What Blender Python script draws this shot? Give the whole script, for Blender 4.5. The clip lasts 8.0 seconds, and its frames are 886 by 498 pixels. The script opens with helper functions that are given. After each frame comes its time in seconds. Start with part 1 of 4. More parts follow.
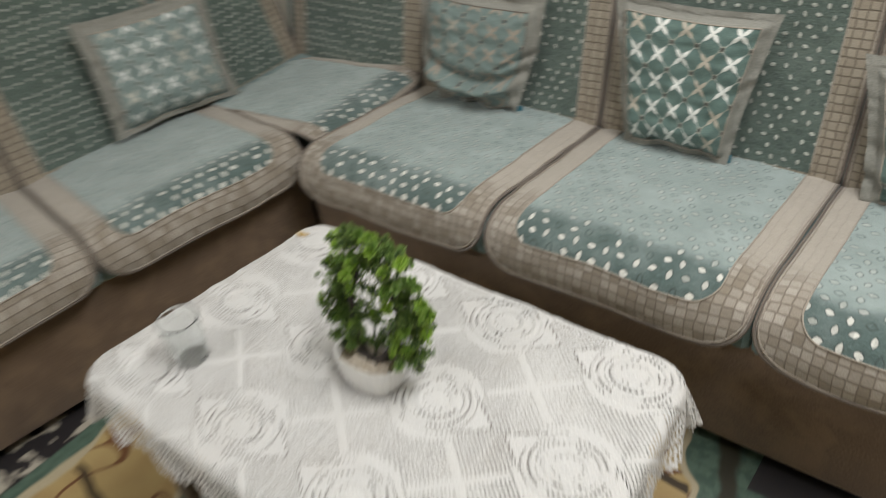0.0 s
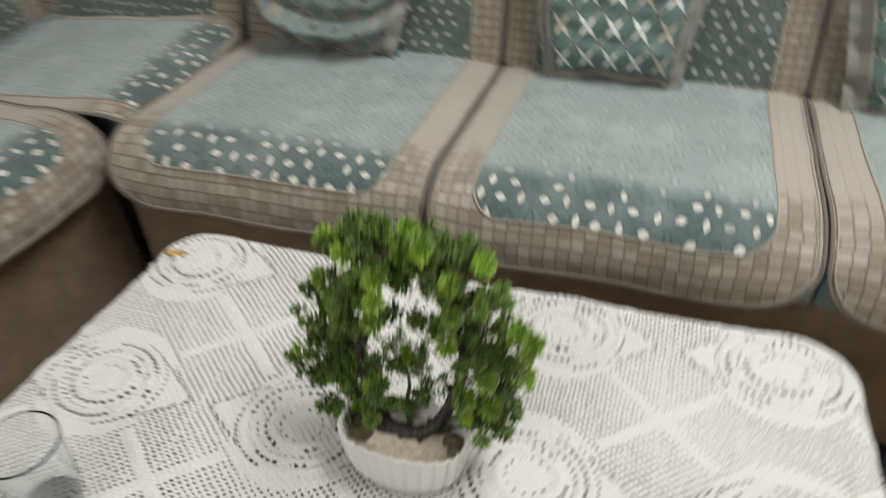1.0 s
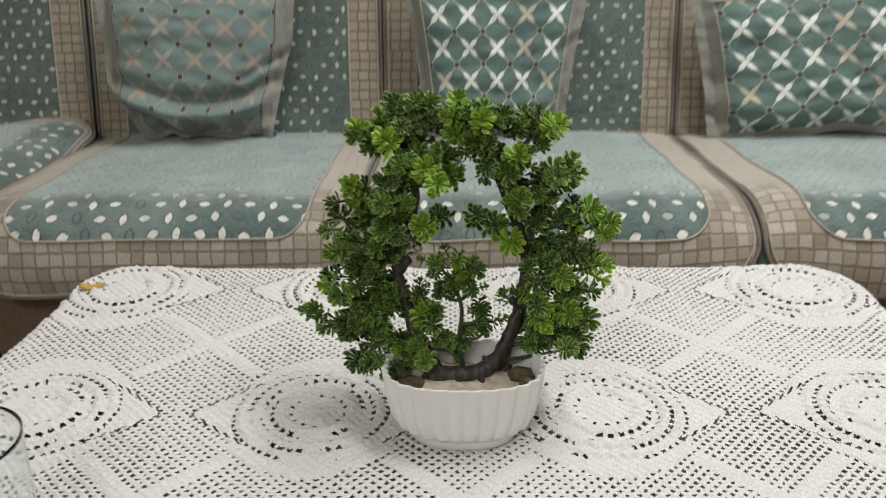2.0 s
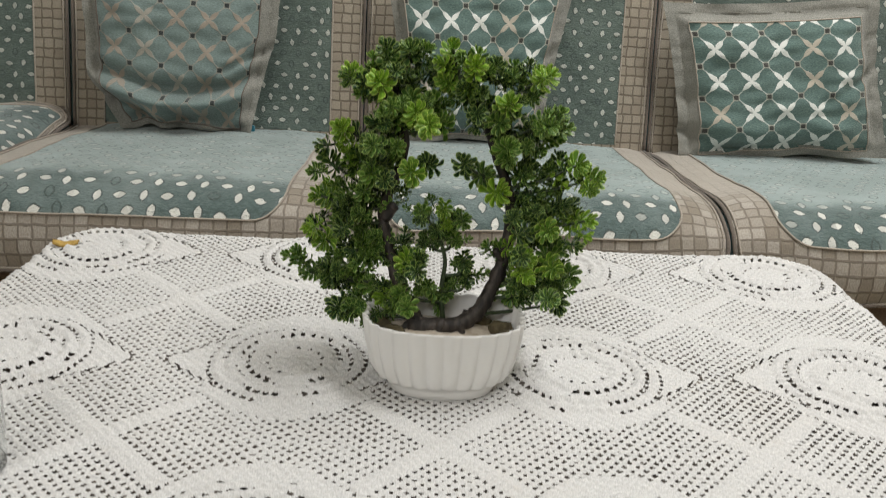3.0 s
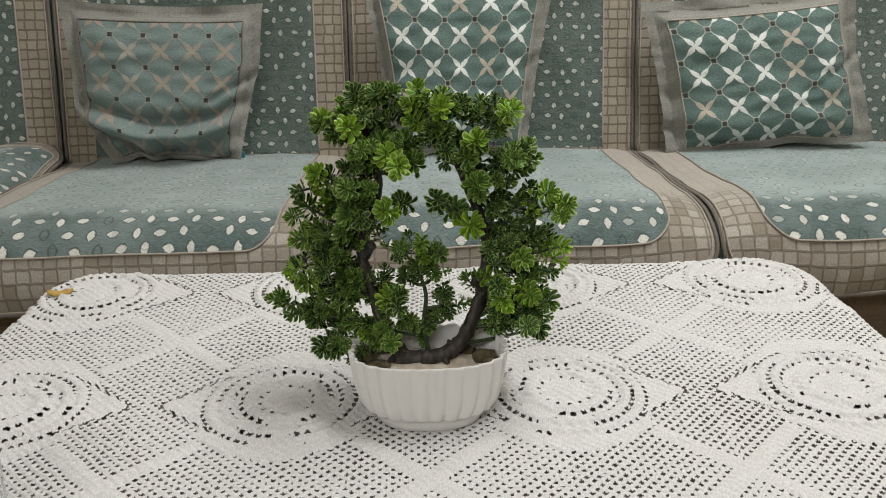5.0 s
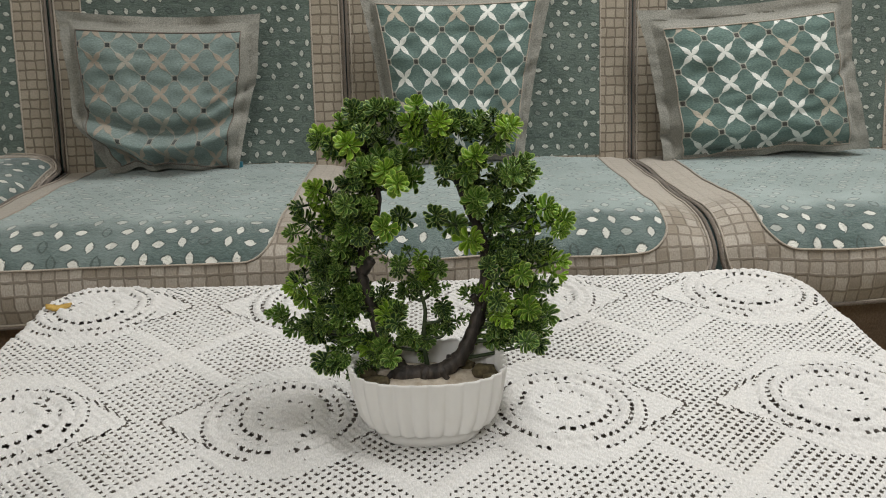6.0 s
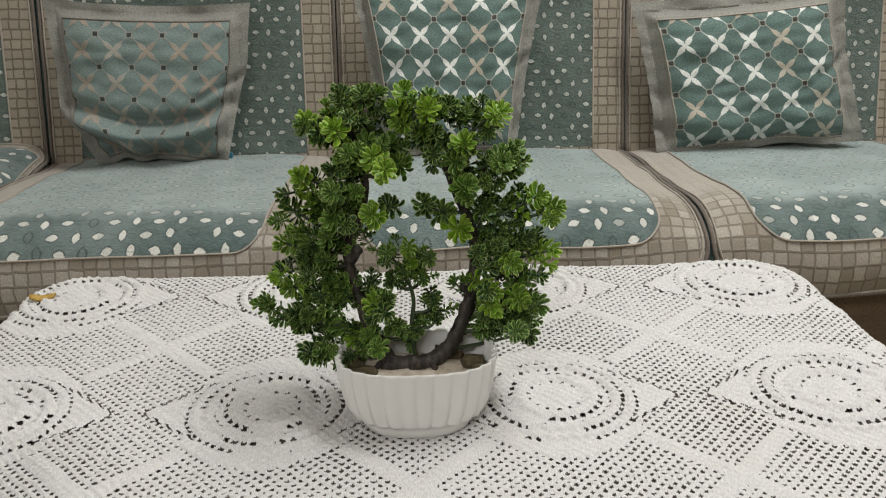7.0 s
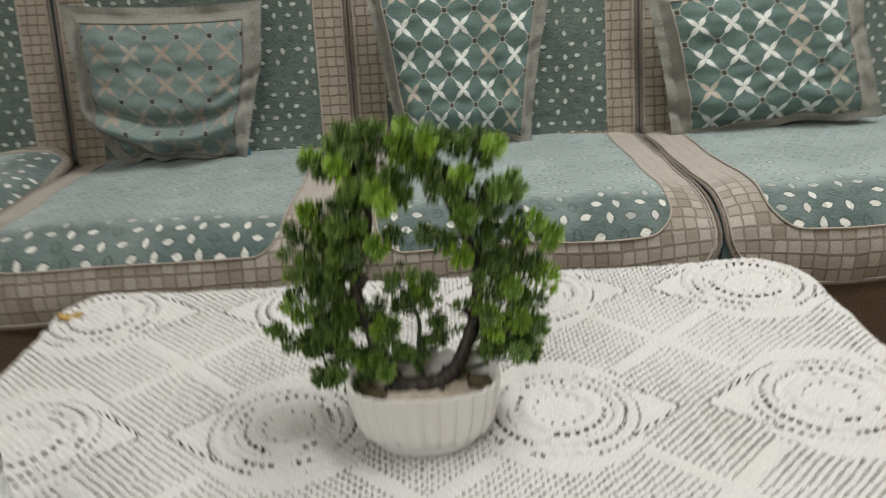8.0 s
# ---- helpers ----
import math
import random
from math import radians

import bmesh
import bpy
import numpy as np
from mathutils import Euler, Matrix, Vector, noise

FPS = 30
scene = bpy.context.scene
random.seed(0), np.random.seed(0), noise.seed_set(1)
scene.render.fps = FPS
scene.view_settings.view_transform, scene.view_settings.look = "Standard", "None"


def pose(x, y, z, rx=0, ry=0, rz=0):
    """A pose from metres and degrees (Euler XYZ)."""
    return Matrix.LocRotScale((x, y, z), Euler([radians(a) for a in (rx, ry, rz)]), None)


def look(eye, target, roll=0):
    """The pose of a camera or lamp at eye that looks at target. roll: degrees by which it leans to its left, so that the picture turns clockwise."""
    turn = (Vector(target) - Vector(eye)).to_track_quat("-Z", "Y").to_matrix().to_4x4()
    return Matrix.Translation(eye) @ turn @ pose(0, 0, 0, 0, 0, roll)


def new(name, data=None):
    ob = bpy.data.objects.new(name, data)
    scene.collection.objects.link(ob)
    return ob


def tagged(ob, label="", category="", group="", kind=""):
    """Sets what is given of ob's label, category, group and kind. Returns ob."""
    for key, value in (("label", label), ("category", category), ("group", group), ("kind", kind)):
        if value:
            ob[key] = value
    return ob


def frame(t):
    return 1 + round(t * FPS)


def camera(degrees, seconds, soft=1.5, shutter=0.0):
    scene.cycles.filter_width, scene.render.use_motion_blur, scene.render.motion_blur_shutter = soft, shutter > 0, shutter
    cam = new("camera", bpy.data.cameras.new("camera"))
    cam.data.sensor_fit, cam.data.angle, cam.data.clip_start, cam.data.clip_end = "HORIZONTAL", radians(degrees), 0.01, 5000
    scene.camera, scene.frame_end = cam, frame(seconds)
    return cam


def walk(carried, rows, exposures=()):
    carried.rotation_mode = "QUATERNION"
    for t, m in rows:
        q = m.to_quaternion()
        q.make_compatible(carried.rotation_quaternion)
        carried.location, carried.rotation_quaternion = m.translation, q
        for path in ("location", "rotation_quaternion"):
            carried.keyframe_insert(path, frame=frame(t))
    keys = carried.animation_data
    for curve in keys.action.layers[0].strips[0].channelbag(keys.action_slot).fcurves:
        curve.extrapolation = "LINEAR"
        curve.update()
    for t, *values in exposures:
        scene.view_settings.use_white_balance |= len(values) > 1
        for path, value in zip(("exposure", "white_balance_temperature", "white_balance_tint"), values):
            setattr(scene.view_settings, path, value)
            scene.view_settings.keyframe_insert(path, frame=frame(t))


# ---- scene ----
cam = camera(59.0, 8.0, soft=1.0, shutter=0.9)
PATH = [
    (0, (0.079, 0.224, 1.443), (-1.0, 1.383, 0.221), -8.9),
    (0.5, (-0.225, 0.338, 1.355), (-1.002, 1.675, 0.087), -5.1),
    (1, (-0.455, 0.37, 1.162), (-0.943, 1.817, -0.13), -2.7),
    (1.2, (-0.507, 0.368, 1.064), (-0.859, 1.897, -0.177), -2.2),
    (2.3, (-0.662, 0.261, 0.903), (-0.642, 2.07, 0.051), 0.6),
    (2.5, (-0.662, 0.264, 0.884), (-0.609, 2.073, 0.034), 1.7),
    (3, (-0.662, 0.244, 0.859), (-0.611, 2.069, 0.042), 3.1),
    (3.5, (-0.654, 0.247, 0.836), (-0.583, 2.049, -0.029), 2.7),
    (3.9, (-0.65, 0.245, 0.87), (-0.599, 2.07, 0.055), 0.8),
    (4, (-0.647, 0.243, 0.879), (-0.602, 2.071, 0.067), 0.3),
    (5.5, (-0.64, 0.243, 0.894), (-0.604, 2.064, 0.069), -1.0),
    (6, (-0.641, 0.246, 0.899), (-0.6, 2.074, 0.088), -1.1),
    (6.5, (-0.639, 0.249, 0.896), (-0.588, 2.074, 0.08), -1.0),
    (7, (-0.637, 0.253, 0.891), (-0.58, 2.074, 0.066), -0.8),
    (7.5, (-0.637, 0.253, 0.888), (-0.575, 2.067, 0.048), -0.9),
    (7.8, (-0.6352, 0.2532, 0.8925), (-0.5955, 2.0643, 0.0472), -1.76),
    (7.9, (-0.6282, 0.2542, 0.9104), (-0.6126, 2.0557, 0.0446), -2.56),
    (8, (-0.615, 0.256, 0.944), (-0.632, 2.04, 0.04), -3.5),
]
EXPOSURE = [(0, -0.38), (0.5, -0.33), (1.0, -0.33), (3.0, -0.37), (3.5, -0.46), (4.0, -0.45), (8.0, -0.45)]
walk(cam, [(t, look(eye, target, roll)) for t, eye, target, roll in PATH], EXPOSURE)

# ---- light ----
world = bpy.data.worlds.new("room_air")
world.use_nodes = True
world.node_tree.nodes["Background"].inputs[0].default_value = (0.9, 0.95, 1.0, 1)
world.node_tree.nodes["Background"].inputs[1].default_value = 0.05
scene.world = world


def area_lamp(name, eye, target, size_x, size_y, watts, colour):
    data = bpy.data.lights.new(name, "AREA")
    data.shape, data.size, data.size_y, data.energy, data.color = "RECTANGLE", size_x, size_y, watts, colour
    ob = new(name, data)
    ob.matrix_world = look(eye, target)
    return ob


area_lamp("tube_or_fill_light", (0.15, 1.22, 2.62), (0.08, 1.18, 0.0), 1.5, 0.55, 61, (0.98, 0.98, 0.965))
# added front fill towards the room's south side, no seen fitting
area_lamp("tube_or_fill_light", (-1.5, -1.2, 2.62), (-1.5, -0.2, 0.0), 1.6, 0.6, 39, (0.98, 0.98, 0.97))


# ---- node helpers ----
class Sock:
    """A value in a node tree, with arithmetic."""

    def __init__(self, tree, socket):
        self.tree, self.socket = tree, socket

    def op(self, kind, *others):
        node = self.tree.nodes.new("ShaderNodeMath")
        node.operation = kind
        for slot, value in zip(node.inputs, (self, *others)):
            if isinstance(value, Sock):
                self.tree.links.new(value.socket, slot)
            else:
                slot.default_value = value
        return Sock(self.tree, node.outputs[0])

    def __add__(self, o): return self.op("ADD", o)
    def __sub__(self, o): return self.op("SUBTRACT", o)
    def __mul__(self, o): return self.op("MULTIPLY", o)
    def __truediv__(self, o): return self.op("DIVIDE", o)
    def frac(self): return self.op("FRACT")
    def floor(self): return self.op("FLOOR")
    def size(self): return self.op("ABSOLUTE")
    def least(self, o): return self.op("MINIMUM", o)
    def most(self, o): return self.op("MAXIMUM", o)
    def mod2(self): return self.op("FLOORED_MODULO", 2.0)

    def step(self, lo, hi, out_lo=0.0, out_hi=1.0):
        node = self.tree.nodes.new("ShaderNodeMapRange")
        node.interpolation_type = "SMOOTHSTEP"
        self.tree.links.new(self.socket, node.inputs[0])
        for k, value in enumerate((lo, hi, out_lo, out_hi)):
            node.inputs[k + 1].default_value = value
        return Sock(self.tree, node.outputs[0])


class Mat:
    """A material under way: coordinates, noises, mixes and its principled shader."""

    def __init__(self, name, rough=0.8, **inputs):
        self.made = bpy.data.materials.new(name)
        self.made.use_nodes = True
        self.tree = self.made.node_tree
        self.shader = self.tree.nodes["Principled BSDF"]
        self.shader.inputs["Roughness"].default_value = rough
        for key, value in inputs.items():
            self.shader.inputs[key.replace("_", " ")].default_value = value
        self.coord = self.tree.nodes.new("ShaderNodeTexCoord")

    def uv(self):
        node = self.tree.nodes.new("ShaderNodeSeparateXYZ")
        self.tree.links.new(self.coord.outputs["UV"], node.inputs[0])
        return Sock(self.tree, node.outputs[0]), Sock(self.tree, node.outputs[1])

    def noise(self, scale, detail=3.0, space="Object", stretch=(1, 1, 1), rough=0.55):
        mapping = self.tree.nodes.new("ShaderNodeMapping")
        mapping.inputs["Scale"].default_value = stretch
        self.tree.links.new(self.coord.outputs[space], mapping.inputs[0])
        node = self.tree.nodes.new("ShaderNodeTexNoise")
        node.inputs["Scale"].default_value, node.inputs["Detail"].default_value, node.inputs["Roughness"].default_value = scale, detail, rough
        self.tree.links.new(mapping.outputs[0], node.inputs["Vector"])
        return Sock(self.tree, node.outputs[0])

    def cell(self, x, y, seed=0.0):
        joined = self.tree.nodes.new("ShaderNodeCombineXYZ")
        self.tree.links.new(x.socket, joined.inputs[0])
        self.tree.links.new(y.socket, joined.inputs[1])
        joined.inputs[2].default_value = seed
        node = self.tree.nodes.new("ShaderNodeTexWhiteNoise")
        self.tree.links.new(joined.outputs[0], node.inputs["Vector"])
        return Sock(self.tree, node.outputs["Value"])

    def random(self):
        return Sock(self.tree, self.tree.nodes.new("ShaderNodeObjectInfo").outputs["Random"])

    def island(self):
        return Sock(self.tree, self.tree.nodes.new("ShaderNodeNewGeometry").outputs["Random Per Island"])

    def mix(self, factor, a, b):
        node = self.tree.nodes.new("ShaderNodeMix")
        node.data_type = "RGBA"
        if isinstance(factor, Sock):
            self.tree.links.new(factor.socket, node.inputs[0])
        else:
            node.inputs[0].default_value = factor
        for slot, value in ((node.inputs[6], a), (node.inputs[7], b)):
            if isinstance(value, Sock):
                self.tree.links.new(value.socket, slot)
            else:
                slot.default_value = (*value, 1)
        return Sock(self.tree, node.outputs[2])

    def done(self, colour, height=None, depth=0.001, rough=None):
        self.tree.links.new(colour.socket, self.shader.inputs["Base Color"])
        if rough is not None:
            self.tree.links.new(rough.socket, self.shader.inputs["Roughness"])
        if height is not None:
            bump = self.tree.nodes.new("ShaderNodeBump")
            bump.inputs["Distance"].default_value = depth
            bump.inputs["Strength"].default_value = 0.8
            self.tree.links.new(height.socket, bump.inputs["Height"])
            self.tree.links.new(bump.outputs[0], self.shader.inputs["Normal"])
        return self.made


def almonds(m, u, v, pitch_u, pitch_v, long, wide, seed):
    """Scattered leaf shapes: filled ones, outlined ones and the chance value of their cell."""
    fray = (m.noise(260, 2, "UV") - 0.5) * 0.0045
    u, v = u + fray, v - fray
    row = (v / pitch_v).floor()
    shifted = u / pitch_u + row.mod2() * 0.5
    col = shifted.floor()
    chance = m.cell(col, row, seed)
    x = (shifted.frac() - 0.5 + (m.cell(col, row, seed + 1) - 0.5) * 0.16) * pitch_u
    y = ((v / pitch_v).frac() - 0.5 + (m.cell(col, row, seed + 2) - 0.5) * 0.2) * pitch_v
    turn = (m.cell(col, row, seed + 3) - 0.5) * 0.5
    tilt_x, tilt_y = x + y * turn, y - x * turn
    upright = (col + row).mod2()
    a = tilt_x * (upright * -1.0 + 1.0) + tilt_y * upright
    b = tilt_y * (upright * -1.0 + 1.0) + tilt_x * upright
    inside = (a * a) * (-wide / (long * long)) + wide - b.size()
    filled = inside.step(-0.0008, 0.0010)
    rim = inside.step(-0.0030, -0.0012) * inside.step(0.0002, 0.0016, 1.0, 0.0)
    return filled, rim, chance


def checks(m, u, v, pitch_u, pitch_v, seed):
    row = (v / pitch_v).floor()
    shifted = u / pitch_u + (m.cell(row, row, seed) - 0.5) * 0.14
    wob = (m.noise(55, 2, "UV") - 0.5) * 0.30
    line = ((shifted + wob).frac() - 0.5).size().step(0.38, 0.47).most(((v / pitch_v + wob).frac() - 0.5).size().step(0.36, 0.46))
    return line, m.cell(shifted.floor(), row, seed + 1)


# ---- materials ----
def cover_field(name, base, light, dark, pitch, leaf, front_only, leaf_colour):
    m = Mat(name, 0.93, Sheen_Weight=0.25)
    u, v = m.uv()
    pile = m.noise(300, 4, "UV", (0.5, 1.2, 1), 0.7)
    patchy = m.noise(9, 4, "UV")
    filled, rim, chance = almonds(m, u, v, pitch[0], pitch[1], leaf[0], leaf[1], 2.0)
    ground = m.mix(pile.step(0.30, 0.72), dark, base)
    fleck, lumps = m.noise(95, 3, "UV", (0.6, 1.2, 1)), m.noise(48, 3, "UV", (1, 1.3, 1))
    ground = m.mix(lumps.step(0.46, 0.64) * 0.50, ground, dark)
    ground = m.mix(fleck.step(0.42, 0.66) * 0.50, ground, dark)
    ground = m.mix(patchy.step(0.40, 0.70) * 0.4, ground, light)
    shown = chance.step(0.16, 0.20)
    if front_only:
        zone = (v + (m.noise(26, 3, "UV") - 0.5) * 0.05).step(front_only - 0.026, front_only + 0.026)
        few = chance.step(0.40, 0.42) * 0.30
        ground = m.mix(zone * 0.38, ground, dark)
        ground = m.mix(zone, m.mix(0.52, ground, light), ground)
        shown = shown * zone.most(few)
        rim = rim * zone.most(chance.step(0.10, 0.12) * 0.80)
    ground = m.mix(rim * 0.75, ground, (0.055, 0.075, 0.070))
    tone = m.mix(m.cell((u * 31.0).floor(), (v * 37.0).floor(), 8.0), leaf_colour, tuple(c * 0.72 for c in leaf_colour))
    colour = m.mix(filled * shown * pile.step(0.22, 0.45), ground, tone)
    return m.done(colour, pile * 0.9 + filled * shown * 0.5 + fleck * 0.6 + lumps * 1.2, 0.0040)


def cover_border(name, base, line_colour, pale, strength, wear_or_glare):
    m = Mat(name, 0.92, Sheen_Weight=0.2)
    u, v = m.uv()
    line, chance = checks(m, u, v, 0.0200, 0.0195, 4.0)
    pile = m.noise(460, 3, "UV", (1.0, 0.6, 1))
    # seat-top glare and front shading put into colour: paler, fainter checks on top
    square = m.mix(chance * v.step(0.36, 0.47, 1.0 - wear_or_glare, 1.0) + v.step(0.36, 0.47, wear_or_glare, 0.0), base, pale)
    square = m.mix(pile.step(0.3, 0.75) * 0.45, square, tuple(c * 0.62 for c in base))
    colour = m.mix(line * v.step(0.36, 0.47, 1.0 - wear_or_glare, 1.0) * strength, square, line_colour)
    return m.done(colour, pile * 0.5 + (line * -1.0) * 0.6, 0.0016)


def plain_cloth(name, base, dark, scale=500, rough=0.92, sheen=0.2, depth=0.0008):
    m = Mat(name, rough, Sheen_Weight=sheen)
    grain, patchy = m.noise(scale, 3), m.noise(14, 4)
    colour = m.mix(grain.step(0.3, 0.7), dark, base)
    colour = m.mix(patchy.step(0.45, 0.75) * 0.35, colour, dark)
    return m.done(colour, grain, depth)


def star_cloth(name, ground, ground_dark, star, star_dull, dot, pitch, wear_or_glare):
    """Cushion weave: diagonal lattice with four-armed stars and small dark squares between them."""
    m = Mat(name, 0.9, Sheen_Weight=0.25)
    u, v = m.uv()
    p, q = u / pitch, v / pitch
    d1 = ((p + q + 0.5).frac() - 0.5).size() * 0.707
    d2 = ((p - q + 0.5).frac() - 0.5).size() * 0.707
    near = d1.least(d2)
    fx, fy = (p + 0.5).frac() - 0.5, (q + 0.5).frac() - 0.5
    far = (fx * fx + fy * fy).op("SQRT")
    width = far.step(0.02, 0.17, 0.040, 0.078) * far.step(0.22, 0.44, 1.0, 0.22)
    fray = (m.noise(240, 2, "UV") - 0.5) * 0.05
    near = near + fray
    pile = m.noise(420, 3, "UV", (0.5, 1.3, 1))
    arm = (width - near).step(-0.012, 0.014) * pile.step(0.2, 0.42)
    gx, gy = (p.frac() - 0.5).size(), (q.frac() - 0.5).size()
    spot = (gx.most(gy)).step(0.055, 0.080, 1.0, 0.0)
    ring = (gx.most(gy)).step(0.085, 0.12, 1.0, 0.0)
    shade = m.mix(pile.step(0.3, 0.7), ground_dark, ground)
    shade = m.mix(m.noise(16, 3, "UV", (1, 3, 1)).step(0.42, 0.7) * 0.55, shade, ground_dark)
    dull = m.cell((p + 0.5).floor(), (q + 0.5).floor(), 3.0).step(wear_or_glare - 0.02, wear_or_glare + 0.02, 1.0, 0.0)
    colour = m.mix(arm * far.step(0.30, 0.52, 1.0, 0.55), shade, m.mix(dull, star, star_dull))
    colour = m.mix(ring * 0.5, colour, star_dull)
    colour = m.mix(spot, colour, dot)
    return m.done(colour, pile * 0.6 + arm * 0.5, 0.0016)


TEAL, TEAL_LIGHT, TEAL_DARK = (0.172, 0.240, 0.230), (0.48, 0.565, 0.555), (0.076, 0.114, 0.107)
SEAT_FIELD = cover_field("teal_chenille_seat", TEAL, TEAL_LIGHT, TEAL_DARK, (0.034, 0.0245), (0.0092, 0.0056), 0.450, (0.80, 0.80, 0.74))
BACK_FIELD = cover_field("teal_chenille_back", (0.150, 0.195, 0.168), (0.185, 0.235, 0.204), (0.068, 0.096, 0.082), (0.029, 0.0225), (0.0070, 0.0043), 0.0, (0.56, 0.58, 0.52))
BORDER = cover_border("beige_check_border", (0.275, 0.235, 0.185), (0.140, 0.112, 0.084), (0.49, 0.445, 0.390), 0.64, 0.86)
BACK_BORDER = cover_border("brown_check_border", (0.295, 0.252, 0.195), (0.125, 0.100, 0.074), (0.37, 0.325, 0.255), 0.80, 0.0)
PIPING = plain_cloth("taupe_piping", (0.20, 0.165, 0.135), (0.11, 0.09, 0.075), 700)
PIPING_PALE = plain_cloth("pale_piping", (0.47, 0.41, 0.35), (0.30, 0.26, 0.21), 700)
UNDER = plain_cloth("teal_upholstery", (0.20, 0.30, 0.30), (0.13, 0.20, 0.20), 600)
def velour(name):
    m = Mat(name, 0.82, Sheen_Weight=0.3)
    nap, brushed, big = m.noise(240, 3), m.noise(17, 4), m.noise(4.5, 3)
    colour = m.mix(nap.step(0.3, 0.7), (0.105, 0.068, 0.043), (0.190, 0.128, 0.082))
    colour = m.mix(brushed.step(0.42, 0.68) * 0.55, colour, (0.235, 0.160, 0.100))
    colour = m.mix(big.step(0.45, 0.7) * 0.5, colour, (0.092, 0.060, 0.040))
    return m.done(colour, nap, 0.0010)


BROWN = velour("brown_velour")
GREY_LINEN = plain_cloth("grey_linen_flange", (0.315, 0.310, 0.275), (0.19, 0.187, 0.165), 420)
BLUE_TAG = plain_cloth("blue_lining", (0.03, 0.20, 0.27), (0.02, 0.13, 0.18), 500)
STARS = star_cloth("teal_star_weave", (0.152, 0.228, 0.205), (0.078, 0.128, 0.115), (0.76, 0.77, 0.73), (0.50, 0.45, 0.37), (0.050, 0.048, 0.042), 0.0640, 0.22)
STARS_DULL = star_cloth("faded_star_weave", (0.225, 0.290, 0.275), (0.140, 0.190, 0.180), (0.37, 0.345, 0.295), (0.34, 0.290, 0.235), (0.03, 0.035, 0.035), 0.0640, 0.65)

STARS_PALE = star_cloth("pale_star_weave", (0.255, 0.320, 0.305), (0.175, 0.225, 0.215), (0.66, 0.68, 0.66), (0.46, 0.45, 0.40), (0.09, 0.10, 0.095), 0.0640, 0.25)


def lace_material():
    m = Mat("white_cotton_crochet", 0.9, Sheen_Weight=0.15)
    yarn = m.noise(900, 2, "UV", (1, 0.5, 1))
    patchy = m.noise(11, 4, "UV")
    grime = m.noise(45, 4, "UV")
    colour = m.mix(yarn.step(0.3, 0.7), (0.56, 0.55, 0.535), (0.72, 0.71, 0.695))
    colour = m.mix(patchy.step(0.45, 0.75) * 0.4, colour, (0.63, 0.605, 0.575))
    colour = m.mix(grime.step(0.62, 0.76) * 0.25, colour, (0.60, 0.54, 0.47))
    return m.done(colour, yarn, 0.0005)


def wood(name, base, dark, scale, rough):
    m = Mat(name, rough)
    grain, fleck = m.noise(scale, 4, "Object", (1, 9, 9)), m.noise(scale * 6, 3)
    return m.done(m.mix(fleck.step(0.5, 0.7) * 0.3, m.mix(grain.step(0.35, 0.65), dark, base), dark), grain, 0.0006)


LACE = lace_material()
TABLETOP = wood("brown_table_veneer", (0.23, 0.20, 0.17), (0.16, 0.135, 0.115), 9, 0.5)
TABLE_WOOD = wood("dark_table_wood", (0.13, 0.105, 0.085), (0.065, 0.052, 0.044), 9, 0.45)


def paint(name, base, rough=0.75):
    m = Mat(name, rough)
    big, fine = m.noise(1.6, 4), m.noise(160, 3)
    return m.done(m.mix(big.step(0.4, 0.7) * 0.25, base, tuple(c * 0.86 for c in base)), fine, 0.0006)


WALL, CEILING = paint("cream_wall_paint", (0.72, 0.69, 0.62)), paint("white_ceiling_paint", (0.82, 0.81, 0.78))


